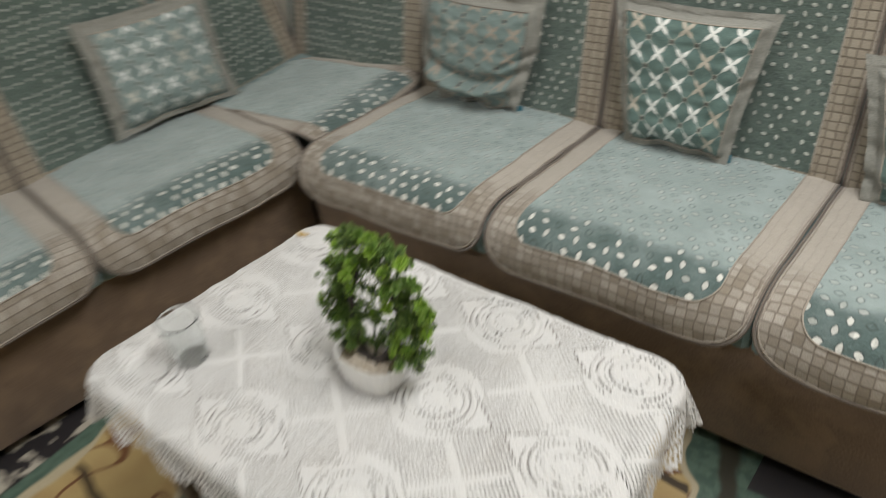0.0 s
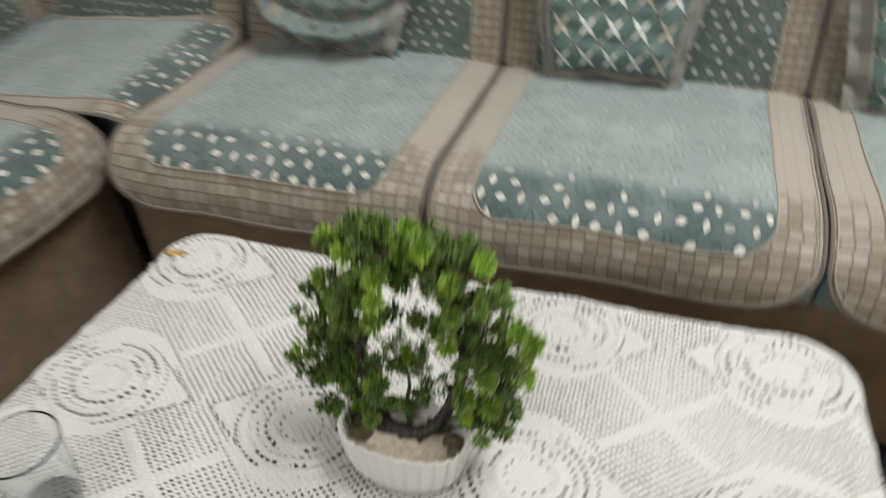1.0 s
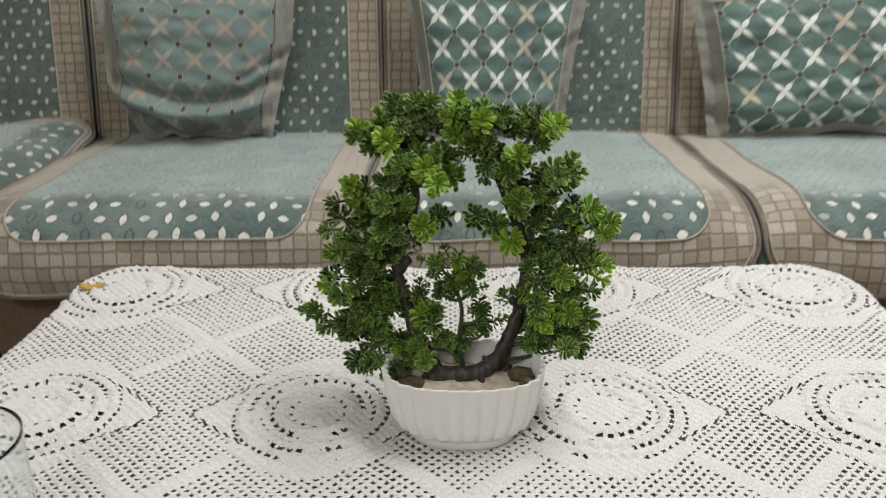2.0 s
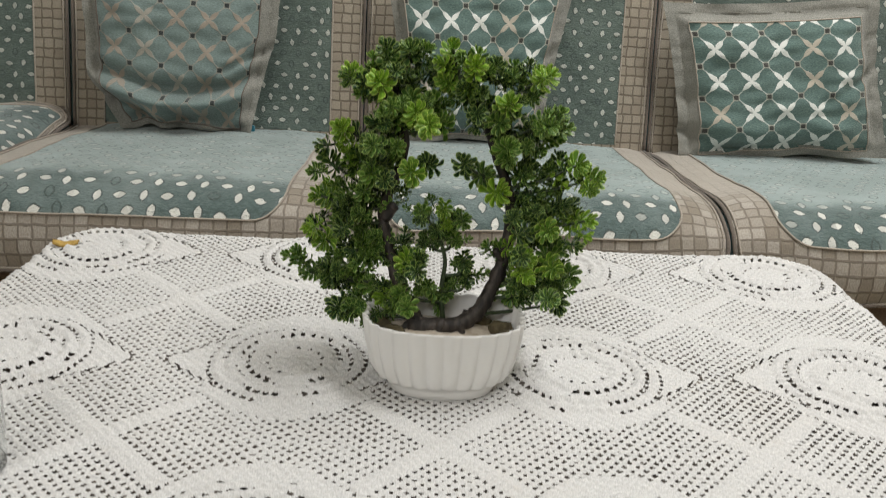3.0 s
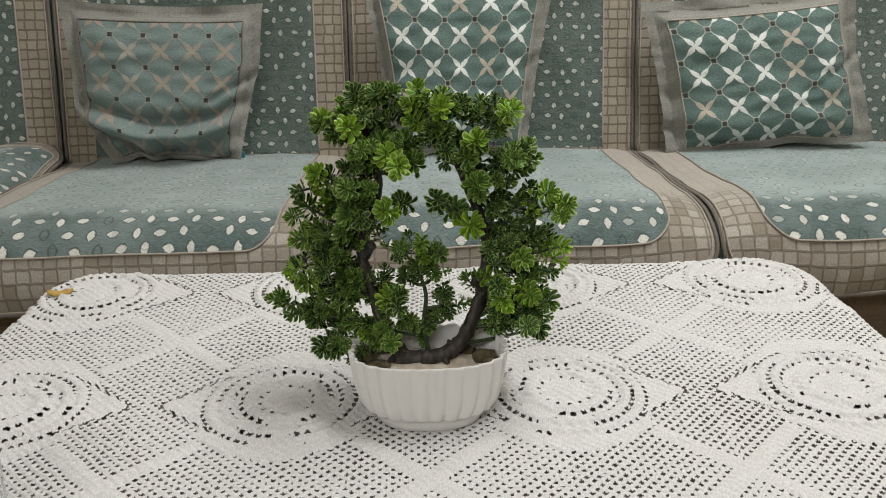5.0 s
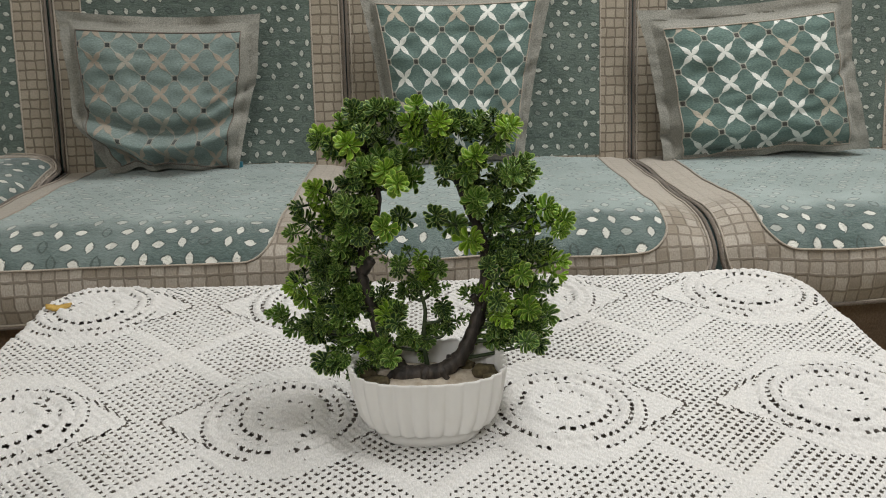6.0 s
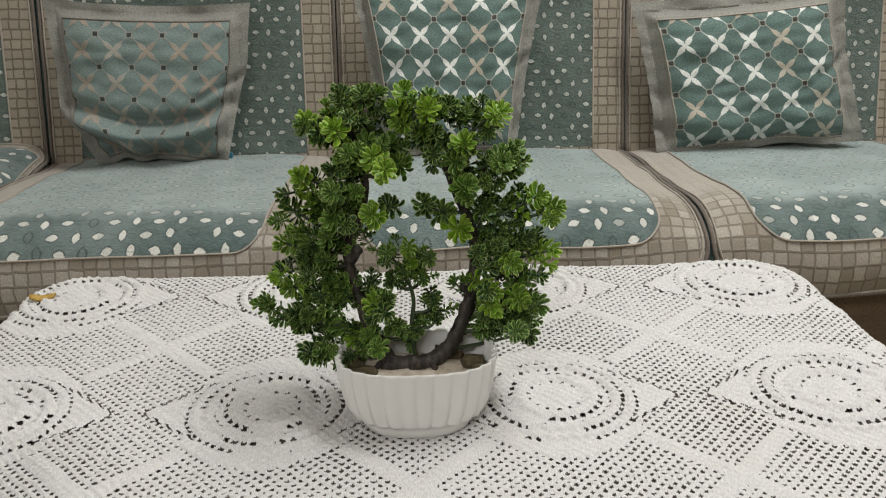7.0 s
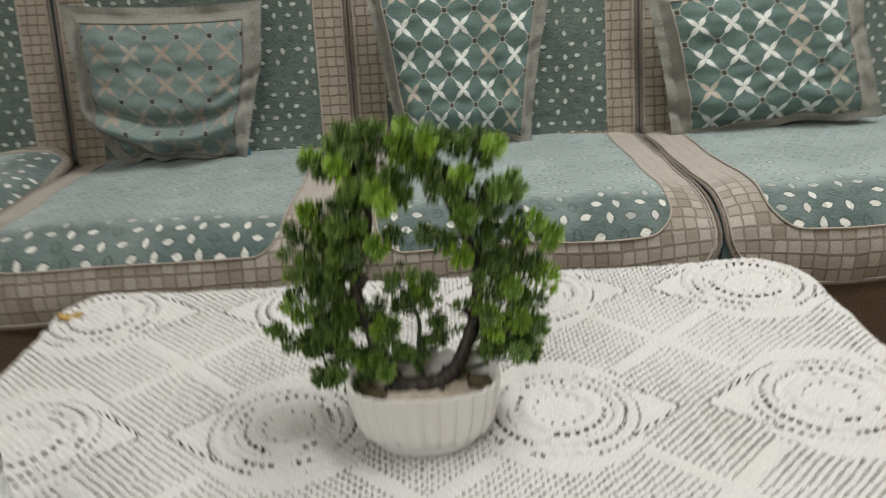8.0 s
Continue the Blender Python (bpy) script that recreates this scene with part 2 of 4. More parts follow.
def rug_material():
    """Printed floor covering: tan ground, brown curls, green and black bands."""
    m = Mat("printed_floor_covering", 0.55)
    spot = m.tree.nodes.new("ShaderNodeSeparateXYZ")
    m.tree.links.new(m.coord.outputs["Object"], spot.inputs[0])
    x, y = Sock(m.tree, spot.outputs[0]), Sock(m.tree, spot.outputs[1])
    warp, fibre = (m.noise(6, 2) - 0.5) * 0.22, m.noise(500, 3)
    ground = m.mix(m.noise(5, 4).step(0.4, 0.7), (0.50, 0.37, 0.16), (0.40, 0.26, 0.11))
    curl = ((m.noise(4.2, 1) * 7.0).frac() - 0.5).size()
    colour = m.mix(curl.step(0.03, 0.07, 1.0, 0.0), ground, (0.17, 0.07, 0.025))
    # broad leaves: green blades with a dark vein and a pale rim, in slanting rows
    blade = ((x * 1.9 + y * 0.4 + warp * 0.8 + 3.36).frac() - 0.5).size()
    cut = ((x * 2.2 + y * 1.5 + warp * 2.0).frac() - 0.5).size()
    leaf = (blade + cut * 0.30)
    colour = m.mix(leaf.step(0.25, 0.27, 1.0, 0.0), colour, (0.50, 0.43, 0.29))
    colour = m.mix(leaf.step(0.21, 0.23, 1.0, 0.0), colour, m.mix(m.noise(40, 3).step(0.4, 0.6), (0.050, 0.105, 0.080), (0.095, 0.165, 0.125)))
    colour = m.mix(blade.step(0.02, 0.05, 1.0, 0.0), colour, (0.020, 0.022, 0.012))
    stripe = ((x * 0.8 + y * 4.4 + warp * 1.5).frac() - 0.5).size()
    colour = m.mix(stripe.step(0.44, 0.46) * leaf.step(0.26, 0.28), colour, (0.045, 0.030, 0.015))
    # dark border along both sofas, broken by pale lobes
    side_edge = (x * -1.0 + warp * 0.15).step(1.545, 1.555) * (x * -1.0).step(1.80, 1.81, 1.0, 0.0) * y.step(1.42, 1.44, 1.0, 0.0)
    lobe = (x * 2.0 + 0.3).frac().step(0.49, 0.51, 1.0, 0.0)
    edge = side_edge.most((y + warp * 0.1).step(1.255, 1.265) * y.step(1.42, 1.44, 1.0, 0.0) * lobe)
    blot = m.noise(13, 2).step(0.55, 0.58)
    colour = m.mix(edge, colour, m.mix(blot * side_edge, (0.010, 0.012, 0.018), (0.50, 0.46, 0.38)))
    colour = m.mix(fibre.step(0.35, 0.7) * 0.30, colour, (0.12, 0.08, 0.05))
    return m.done(colour, fibre, 0.0008)


RUG = rug_material()


def leaf_material(name, deep, fresh, tip):
    m = Mat(name, 0.42, Specular_IOR_Level=0.45)
    u, v = m.uv()
    chance, leaf = m.random(), m.island()
    colour = m.mix(chance.step(0.1, 1.0), deep, fresh)
    colour = m.mix(leaf.step(0.2, 0.9) * 0.40, colour, deep)
    colour = m.mix(v.step(0.86, 1.0) * 0.55, colour, tip)
    # light-green leaf rim, paled further to paint specular light along the edges
    colour = m.mix(u.size().step(0.33, 0.45) * 0.80, colour, tip)
    colour = m.mix(u.size().step(0.03, 0.12, 1.0, 0.0) * 0.35, colour, tuple(c * 0.7 for c in deep))
    return m.done(colour, u.size().step(0.0, 0.5), 0.0006)


def bark_material():
    m = Mat("dark_moulded_bark", 0.6)
    ridge, fleck = m.noise(60, 4, "Object", (3, 3, 0.5)), m.noise(300, 3)
    return m.done(m.mix(ridge.step(0.35, 0.7), (0.014, 0.011, 0.009), (0.070, 0.056, 0.047)), ridge + fleck * 0.3, 0.0016)


def pot_material():
    m = Mat("white_glazed_plastic", 0.32, Specular_IOR_Level=0.5)
    dust, fine = m.noise(30, 4), m.noise(260, 2)
    colour = m.mix(dust.step(0.5, 0.8) * 0.3, (0.80, 0.79, 0.77), (0.66, 0.63, 0.58))
    return m.done(colour, fine, 0.0002, dust.step(0.3, 0.8, 0.28, 0.45))


LEAF = leaf_material("green_plastic_leaf", (0.022, 0.066, 0.015), (0.100, 0.220, 0.026), (0.44, 0.58, 0.15))
YOUNG_LEAF = leaf_material("bright_plastic_leaf", (0.095, 0.215, 0.016), (0.22, 0.41, 0.024), (0.54, 0.68, 0.13))
BARK, POT = bark_material(), pot_material()
STEM = plain_cloth("green_plastic_stem", (0.05, 0.085, 0.03), (0.03, 0.04, 0.02), 300, 0.5, 0.0)
FILLER = plain_cloth("cream_foam_filler", (0.62, 0.55, 0.46), (0.40, 0.33, 0.25), 120, 0.9, 0.0, 0.003)
MOSS = plain_cloth("dry_brown_moss", (0.16, 0.13, 0.07), (0.07, 0.055, 0.03), 160, 0.95, 0.0, 0.003)


def glass_material():
    m = bpy.data.materials.new("clear_tumbler_glass")
    m.use_nodes = True
    shader = m.node_tree.nodes["Principled BSDF"]
    for key, value in (("Transmission Weight", 1.0), ("Roughness", 0.04), ("IOR", 1.40), ("Base Color", (0.95, 0.97, 0.97, 1))):
        shader.inputs[key].default_value = value
    return m


GLASS = glass_material()
FLAKE = plain_cloth("yellow_crumb", (0.56, 0.37, 0.09), (0.40, 0.25, 0.06), 300, 0.6, 0.0, 0.001)


# ---- mesh helpers ----
def empty(name, m):
    ob = new(name)
    ob.empty_display_size = 0.05
    ob.matrix_basis = m
    return ob


def mesh_of(name, verts, faces, uvs=None, smooth=True):
    data = bpy.data.meshes.new(name)
    data.from_pydata([tuple(v) for v in verts], [], [tuple(f) for f in faces])
    if uvs is not None:
        layer = data.uv_layers.new(name="UVMap")
        index = np.zeros(len(data.loops), dtype=np.int32)
        data.loops.foreach_get("vertex_index", index)
        layer.data.foreach_set("uv", np.asarray(uvs, dtype=np.float32)[index].ravel())
    data.polygons.foreach_set("use_smooth", [smooth] * len(data.polygons))
    data.update()
    return data


def hung(name, data, material, parent=None, label=""):
    """Links mesh data as one object under a thing or a part."""
    if not data.materials:
        data.materials.append(material)
    ob = new(name, data)
    if parent is not None:
        ob.parent = parent
    return tagged(ob, label)


def part(name, bm, material, parent=None, label="", smooth=False):
    data = bpy.data.meshes.new(name)
    bm.to_mesh(data)
    bm.free()
    data.polygons.foreach_set("use_smooth", [smooth] * len(data.polygons))
    return hung(name, data, material, parent, label)


def block(x0, x1, y0, y1, z0, z1, bevel=0.0, segments=2):
    bm = bmesh.new()
    bmesh.ops.create_cube(bm, size=1, matrix=Matrix.Translation(((x0 + x1) / 2, (y0 + y1) / 2, (z0 + z1) / 2)) @ Matrix.Diagonal((x1 - x0, y1 - y0, z1 - z0, 1)))
    if bevel:
        bmesh.ops.bevel(bm, geom=bm.edges[:], offset=bevel, segments=segments, affect="EDGES", profile=0.6)
    return bm


def tube(points, radii, sides=8, closed=False):
    """Verts and faces of a tube along points."""
    pts = [Vector(p) for p in points]
    n = len(pts)
    radii = [radii] * n if isinstance(radii, (int, float)) else radii
    verts, faces = [], []
    side = None
    for i, p in enumerate(pts):
        a = pts[(i - 1) % n] if closed or i else p
        b = pts[(i + 1) % n] if closed or i < n - 1 else p
        way = (b - a).normalized()
        side = (side - way * side.dot(way)).normalized() if side else way.orthogonal().normalized()
        other = way.cross(side)
        for k in range(sides):
            turn = 2 * math.pi * k / sides
            verts.append(p + (side * math.cos(turn) + other * math.sin(turn)) * radii[i])
    for i in range(n if closed else n - 1):
        for k in range(sides):
            a, b = i * sides, ((i + 1) % n) * sides
            faces.append((a + k, a + (k + 1) % sides, b + (k + 1) % sides, b + k))
    if not closed:
        faces += [tuple(range(sides))[::-1], tuple(range((n - 1) * sides, n * sides))]
    return verts, faces


def spline(points, steps):
    """A smooth line through points."""
    pts = [Vector(p) for p in points]
    pts = [pts[0] * 2 - pts[1]] + pts + [pts[-1] * 2 - pts[-2]]
    out = []
    for i in range(1, len(pts) - 2):
        a, b, c, d = pts[i - 1:i + 3]
        for k in range(steps):
            t = k / steps
            out.append(0.5 * ((2 * b) + (c - a) * t + (2 * a - 5 * b + 4 * c - d) * t * t + (3 * b - a - 3 * c + d) * t * t * t))
    return out + [pts[-2]]


# ---- room ----
X0, X1, Y0, Y1, TOP = -2.75, 2.4, -2.6, 2.32, 2.7


def setting(name, bm, material, label):
    return tagged(part(name, bm, material), label, name.split("_")[0], kind="structure")


setting("floor", block(X0, X1, Y0, Y1, -0.10, 0.0), RUG, "tan printed floor covering with dark curls and bands")
setting("ceiling", block(X0 - 0.15, X1 + 0.15, Y0 - 0.15, Y1 + 0.15, TOP, TOP + 0.15), CEILING, "plain white painted ceiling of the room")
setting("wall_north", block(X0 - 0.15, X1 + 0.15, Y1, Y1 + 0.15, -0.10, TOP), WALL, "cream painted wall behind the sofa")
setting("wall_south", block(X0 - 0.15, X1 + 0.15, Y0 - 0.15, Y0, -0.10, TOP), WALL, "cream painted wall opposite the sofa")
setting("wall_west", block(X0 - 0.15, X0, Y0, Y1, -0.10, TOP), WALL, "cream painted wall behind the side sofa")
setting("wall_east", block(X1, X1 + 0.15, Y0, Y1, -0.10, TOP), WALL, "cream painted wall at the sofa's end")


# ---- sofa covers ----
SEAT_LINE = [(0.0, 0.0), (-0.12, 0.013), (-0.30, 0.034), (-0.40, 0.047), (-0.465, 0.048), (-0.512, 0.028), (-0.533, -0.010), (-0.536, -0.036), (-0.532, -0.056)]
BACK_LINE = [(0.0, 0.0), (0.035, 0.12), (0.085, 0.30), (0.12, 0.44), (0.145, 0.53), (0.17, 0.56), (0.21, 0.565)]


class Drape:
    """A cloth lying along a line of (y, z), crowned across its width: place(u, v), v along the line."""

    def __init__(self, line, width, crown, out, seed, wrinkle=0.0055):
        fine = spline([(0, y, z) for y, z in line], 10)
        self.pts = np.array([(p.y, p.z) for p in fine])
        gaps = np.hypot(*np.diff(self.pts, axis=0).T)
        self.along = np.r_[0, np.cumsum(gaps)]
        self.length, self.width, self.crown, self.seed, self.wrinkle = self.along[-1], width, crown, seed, wrinkle
        way = np.gradient(self.pts, axis=0)
        way /= np.linalg.norm(way, axis=1)[:, None]
        self.normal = np.stack([way[:, 1], -way[:, 0]], 1) * out

    def place(self, u, v, lift=0.0):
        low = max(0.0, v / self.length - 0.72) / 0.28
        v = v + 0.014 * low * noise.noise(Vector((u * 4.5, self.seed * 1.7, 5.0))) - 0.004 * low
        y, z = np.interp(v, self.along, self.pts[:, 0]), np.interp(v, self.along, self.pts[:, 1])
        ny, nz = np.interp(v, self.along, self.normal[:, 0]), np.interp(v, self.along, self.normal[:, 1])
        e = min(1.0, abs(2 * u / self.width))
        puff = self.crown * (1 - e ** 5)
        puff += self.wrinkle * noise.noise(Vector((u * 7 + self.seed * 3.1, v * 7, self.seed)))
        puff += self.wrinkle * 0.5 * noise.noise(Vector((u * 22, v * 15, self.seed + 9)))
        return (u, y + ny * (puff + lift), z + nz * (puff + lift))


def inset(v, end, edge, radius):
    """Half-width lost at v by the rounded corner before the cloth's end, plus the edge."""
    d = max(0.0, v - (end - radius))
    return edge + (radius - math.sqrt(max(0.0, radius * radius - min(d, radius) ** 2)))


def cloth_cover(name, drape, m, side, foot, r_in, r_out, field, label, category, group, head=0.0):
    """A sofa cover: leaf-patterned field, checked border on its sides and foot, cord along both edges."""
    thing = empty(name, m)
    half, end = drape.width / 2, drape.length
    stop = end - foot
    rows = list(np.linspace(head, stop - r_in, 30)) + [stop - r_in + r_in * math.sin(k / 8 * math.pi / 2) for k in range(1, 9)]
    n = 28
    verts, uvs, faces = [], [], []
    for v in rows:
        reach = half - side - (inset(v, stop, 0, r_in))
        for k in range(n + 1):
            u = -reach + 2 * reach * k / n
            verts.append(drape.place(u, v, 0.0008))
            uvs.append((u + drape.seed * 0.37, v))
    for i in range(len(rows) - 1):
        for k in range(n):
            a = i * (n + 1) + k
            faces.append((a, a + 1, a + n + 2, a + n + 1))
    hung("field", mesh_of("field", verts, faces, uvs), field, thing, "teal chenille with small white leaf motifs")
    verts, uvs, faces = [], [], []

    def strip(levels, left, right, count):
        base = len(verts)
        for v in levels:
            a, b = left(v), right(v)
            for k in range(count + 1):
                u = a + (b - a) * k / count
                verts.append(drape.place(u, v))
                uvs.append((u + drape.seed * 0.37, v))
        for i in range(len(levels) - 1):
            for k in range(count):
                a = base + i * (count + 1) + k
                faces.append((a, a + 1, a + count + 2, a + count + 1))

    outer = lambda v: half - inset(v, end, 0.002, r_out)
    inner = lambda v: half - side - inset(v, stop, 0, r_in)
    strip(rows, lambda v: -outer(v), lambda v: -inner(v), 5)
    strip(rows, inner, outer, 5)
    below = list(np.linspace(stop, end - r_out, 4)) if end - r_out > stop + 0.004 else [stop]
    below += [v for v in (end - r_out + r_out * math.sin(k / 10 * math.pi / 2) for k in range(1, 11)) if v > below[-1] + 1e-4]
    strip(below, lambda v: -outer(v), outer, n)
    if head:
        strip(list(np.linspace(0, head, 3)), lambda v: -outer(v), outer, n)
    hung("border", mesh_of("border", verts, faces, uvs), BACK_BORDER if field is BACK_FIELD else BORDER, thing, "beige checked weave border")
    for title, level, shift, radius, material, lift in (("edge_cord", outer, 0.0, 0.0032, PIPING, 0.002), ("edge_piping", outer, 0.007, 0.0017, PIPING_PALE, 0.0015), ("field_piping", inner, 0.0, 0.0018, PIPING_PALE, 0.0015)):
        last = stop if level is inner else end - shift * 0.8
        r = r_in if level is inner else r_out
        path = list(np.linspace(head if level is inner else 0.0, last - r, 30)) + [last - r + r * math.sin(k / 8 * math.pi / 2) for k in range(1, 9)]
        reach = [max(0.0, (half - side if level is inner else half - shift - 0.002) - inset(v, last, 0, r)) for v in path]
        line = [drape.place(-w, v, lift) for v, w in zip(path, reach)]
        line += [drape.place(u, last, lift) for u in np.linspace(-reach[-1], reach[-1], 14)[1:-1]]
        line += [drape.place(w, v, lift) for v, w in zip(path[::-1], reach[::-1])]
        verts, faces = tube(line, radius, 6)
        hung(title, mesh_of(title, verts, faces), material, thing)
    return tagged(thing, label, category, group)


SEAT_LABEL = "teal chenille seat cover with beige checked border and leaf motifs"
BACK_LABEL = "dull teal backrest cover with pale leaves and checked side borders"


def seat_cover(m, width, seed):
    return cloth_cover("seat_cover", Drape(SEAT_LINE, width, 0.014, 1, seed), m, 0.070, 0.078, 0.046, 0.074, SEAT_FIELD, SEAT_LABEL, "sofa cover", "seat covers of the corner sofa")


def back_cover(m, width, seed):
    return cloth_cover("back_cover", Drape(BACK_LINE, width, 0.012, -1, seed, 0.004), m, 0.066, 0.05, 0.012, 0.02, BACK_FIELD, BACK_LABEL, "sofa cover", "back covers of the corner sofa", head=0.014)


def profile_solid(name, line, x0, x1, material, parent, label=""):
    """A bolster or panel: a closed outline of (y, z), drawn along x, with eased ends."""
    verts, faces = [], []
    cy, cz = np.mean([p[0] for p in line]), np.mean([p[1] for p in line])
    xs = ((x0, 0.95), (x0 + 0.010, 1.0), (x1 - 0.010, 1.0), (x1, 0.95))
    for x, k in xs:
        verts += [(x, cy + (y - cy) * k, cz + (z - cz) * k) for y, z in line]
    n = len(line)
    for i in range(len(xs) - 1):
        for k in range(n):
            faces.append((i * n + k, i * n + (k + 1) % n, (i + 1) * n + (k + 1) % n, (i + 1) * n + k))
    faces += [tuple(range(n))[::-1], tuple(range(n * (len(xs) - 1), n * len(xs)))]
    return hung(name, mesh_of(name, verts, faces, smooth=False), material, parent, label)


def sofa(name, m, seams, label, arm=False):
    """Sofa in its own frame: y = 0, z = 0.39 where seat and back meet, front towards -y, seams along x."""
    thing = empty(name, m)
    x0, x1 = seams[0], seams[-1]
    part("base_panel", block(x0, x1, -0.50, 0.26, 0.035, 0.335, 0.008), BROWN, thing, "brown velour base panel", True)
    for x in (x0 + 0.06, x1 - 0.06):
        for y in (-0.45, 0.20):
            part("foot", block(x - 0.025, x + 0.025, y - 0.025, y + 0.025, 0.0, 0.036, 0.004), TABLE_WOOD, thing)
    seat = [(0.03, 0.337), (0.03, 0.385), (-0.12, 0.397), (-0.30, 0.418), (-0.40, 0.431), (-0.460, 0.432), (-0.502, 0.414), (-0.522, 0.380), (-0.527, 0.352), (-0.524, 0.336), (-0.514, 0.327), (-0.503, 0.328), (-0.5025, 0.337), (-0.45, 0.337)]
    back = [(0.006, 0.335), (0.006, 0.390), (0.041, 0.51), (0.092, 0.69), (0.127, 0.83), (0.153, 0.92), (0.178, 0.945), (0.215, 0.948), (0.245, 0.93), (0.25, 0.335)]
    for a, b in zip(seams, seams[1:]):
        profile_solid("seat_cushion", seat, a + 0.003, b - 0.003, UNDER, thing, "teal upholstered seat cushion")
        profile_solid("back_cushion", back, a + 0.002, b - 0.002, UNDER, thing)
    return tagged(thing, label, "sofa")


MAIN = pose(0, 1.83, 0.0)
SEAMS = (-1.995, -1.395, -0.797, -0.203, 0.40, 1.0)
sofa("corner_sofa", MAIN, SEAMS[1:], "brown velour sofa with teal cushions under loose covers")
for k, (a, b) in enumerate(zip(SEAMS[1:], SEAMS[2:])):
    seat_cover(pose((a + b) / 2, 1.83, 0.39), b - a - 0.004, k + 1)
    back_cover(pose((a + b) / 2, 1.83, 0.39), b - a - 0.004, k + 11)

# corner unit between the two sofas
CORNER_LINE = [(0.0, 0.0), (-0.12, 0.013), (-0.30, 0.030), (-0.42, 0.042), (-0.490, 0.040), (-0.520, 0.022), (-0.528, 0.0)]
corner = empty("corner_sofa_unit", pose(0, 0, 0))
part("base_panel", block(-1.93, -1.402, 1.49, 2.08, 0.035, 0.335, 0.008), BROWN, corner, "brown velour base panel", True)
part("seat_cushion", block(-1.93, -1.402, 1.45, 1.86, 0.335, 0.405, 0.012), UNDER, corner, "", True)
for x in (-1.88, -1.45):
    for y in (1.54, 2.03):
        part("foot", block(x - 0.025, x + 0.025, y - 0.025, y + 0.025, 0.0, 0.036, 0.004), TABLE_WOOD, corner)
tagged(corner, "square corner seat joining the two brown sofas", "sofa")
BACK_SOLID = [(0.006, 0.335), (0.006, 0.390), (0.041, 0.51), (0.092, 0.69), (0.127, 0.83), (0.153, 0.92), (0.178, 0.945), (0.215, 0.948), (0.245, 0.93), (0.25, 0.335)]
solid = profile_solid("back_cushion", BACK_SOLID, -1.99, -1.399, UNDER, corner)
solid.location = (0, 1.83, 0)
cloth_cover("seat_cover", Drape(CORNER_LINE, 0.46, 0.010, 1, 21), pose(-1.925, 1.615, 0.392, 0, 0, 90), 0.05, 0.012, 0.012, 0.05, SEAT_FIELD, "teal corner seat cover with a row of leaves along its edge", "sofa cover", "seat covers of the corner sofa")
back_cover(pose(-1.680, 1.83, 0.39), 0.56, 23)
solid = profile_solid("back_cushion", BACK_SOLID, 0.02, 0.44, UNDER, corner)
solid.matrix_basis = pose(-1.935, 1.40, 0, 0, 0, 90)
back_cover(pose(-1.935, 1.63, 0.39, 0, 0, 90), 0.40, 25)

# side sofa, turned a little outwards
SIDE_TURN = 80
side = pose(-1.958, 1.46, 0.0, 0, 0, SIDE_TURN)
sofa("side_sofa", side, (-2.40, -1.80, -1.20, -0.60, 0.0), "brown velour side sofa with teal cushions under loose covers")
for k, x in enumerate((-0.30, -0.90, -1.50, -2.10)):
    seat_cover(side @ pose(x, 0, 0.39), 0.596, 31 + k)
    back_cover(side @ pose(x, 0, 0.39), 0.596, 41 + k)


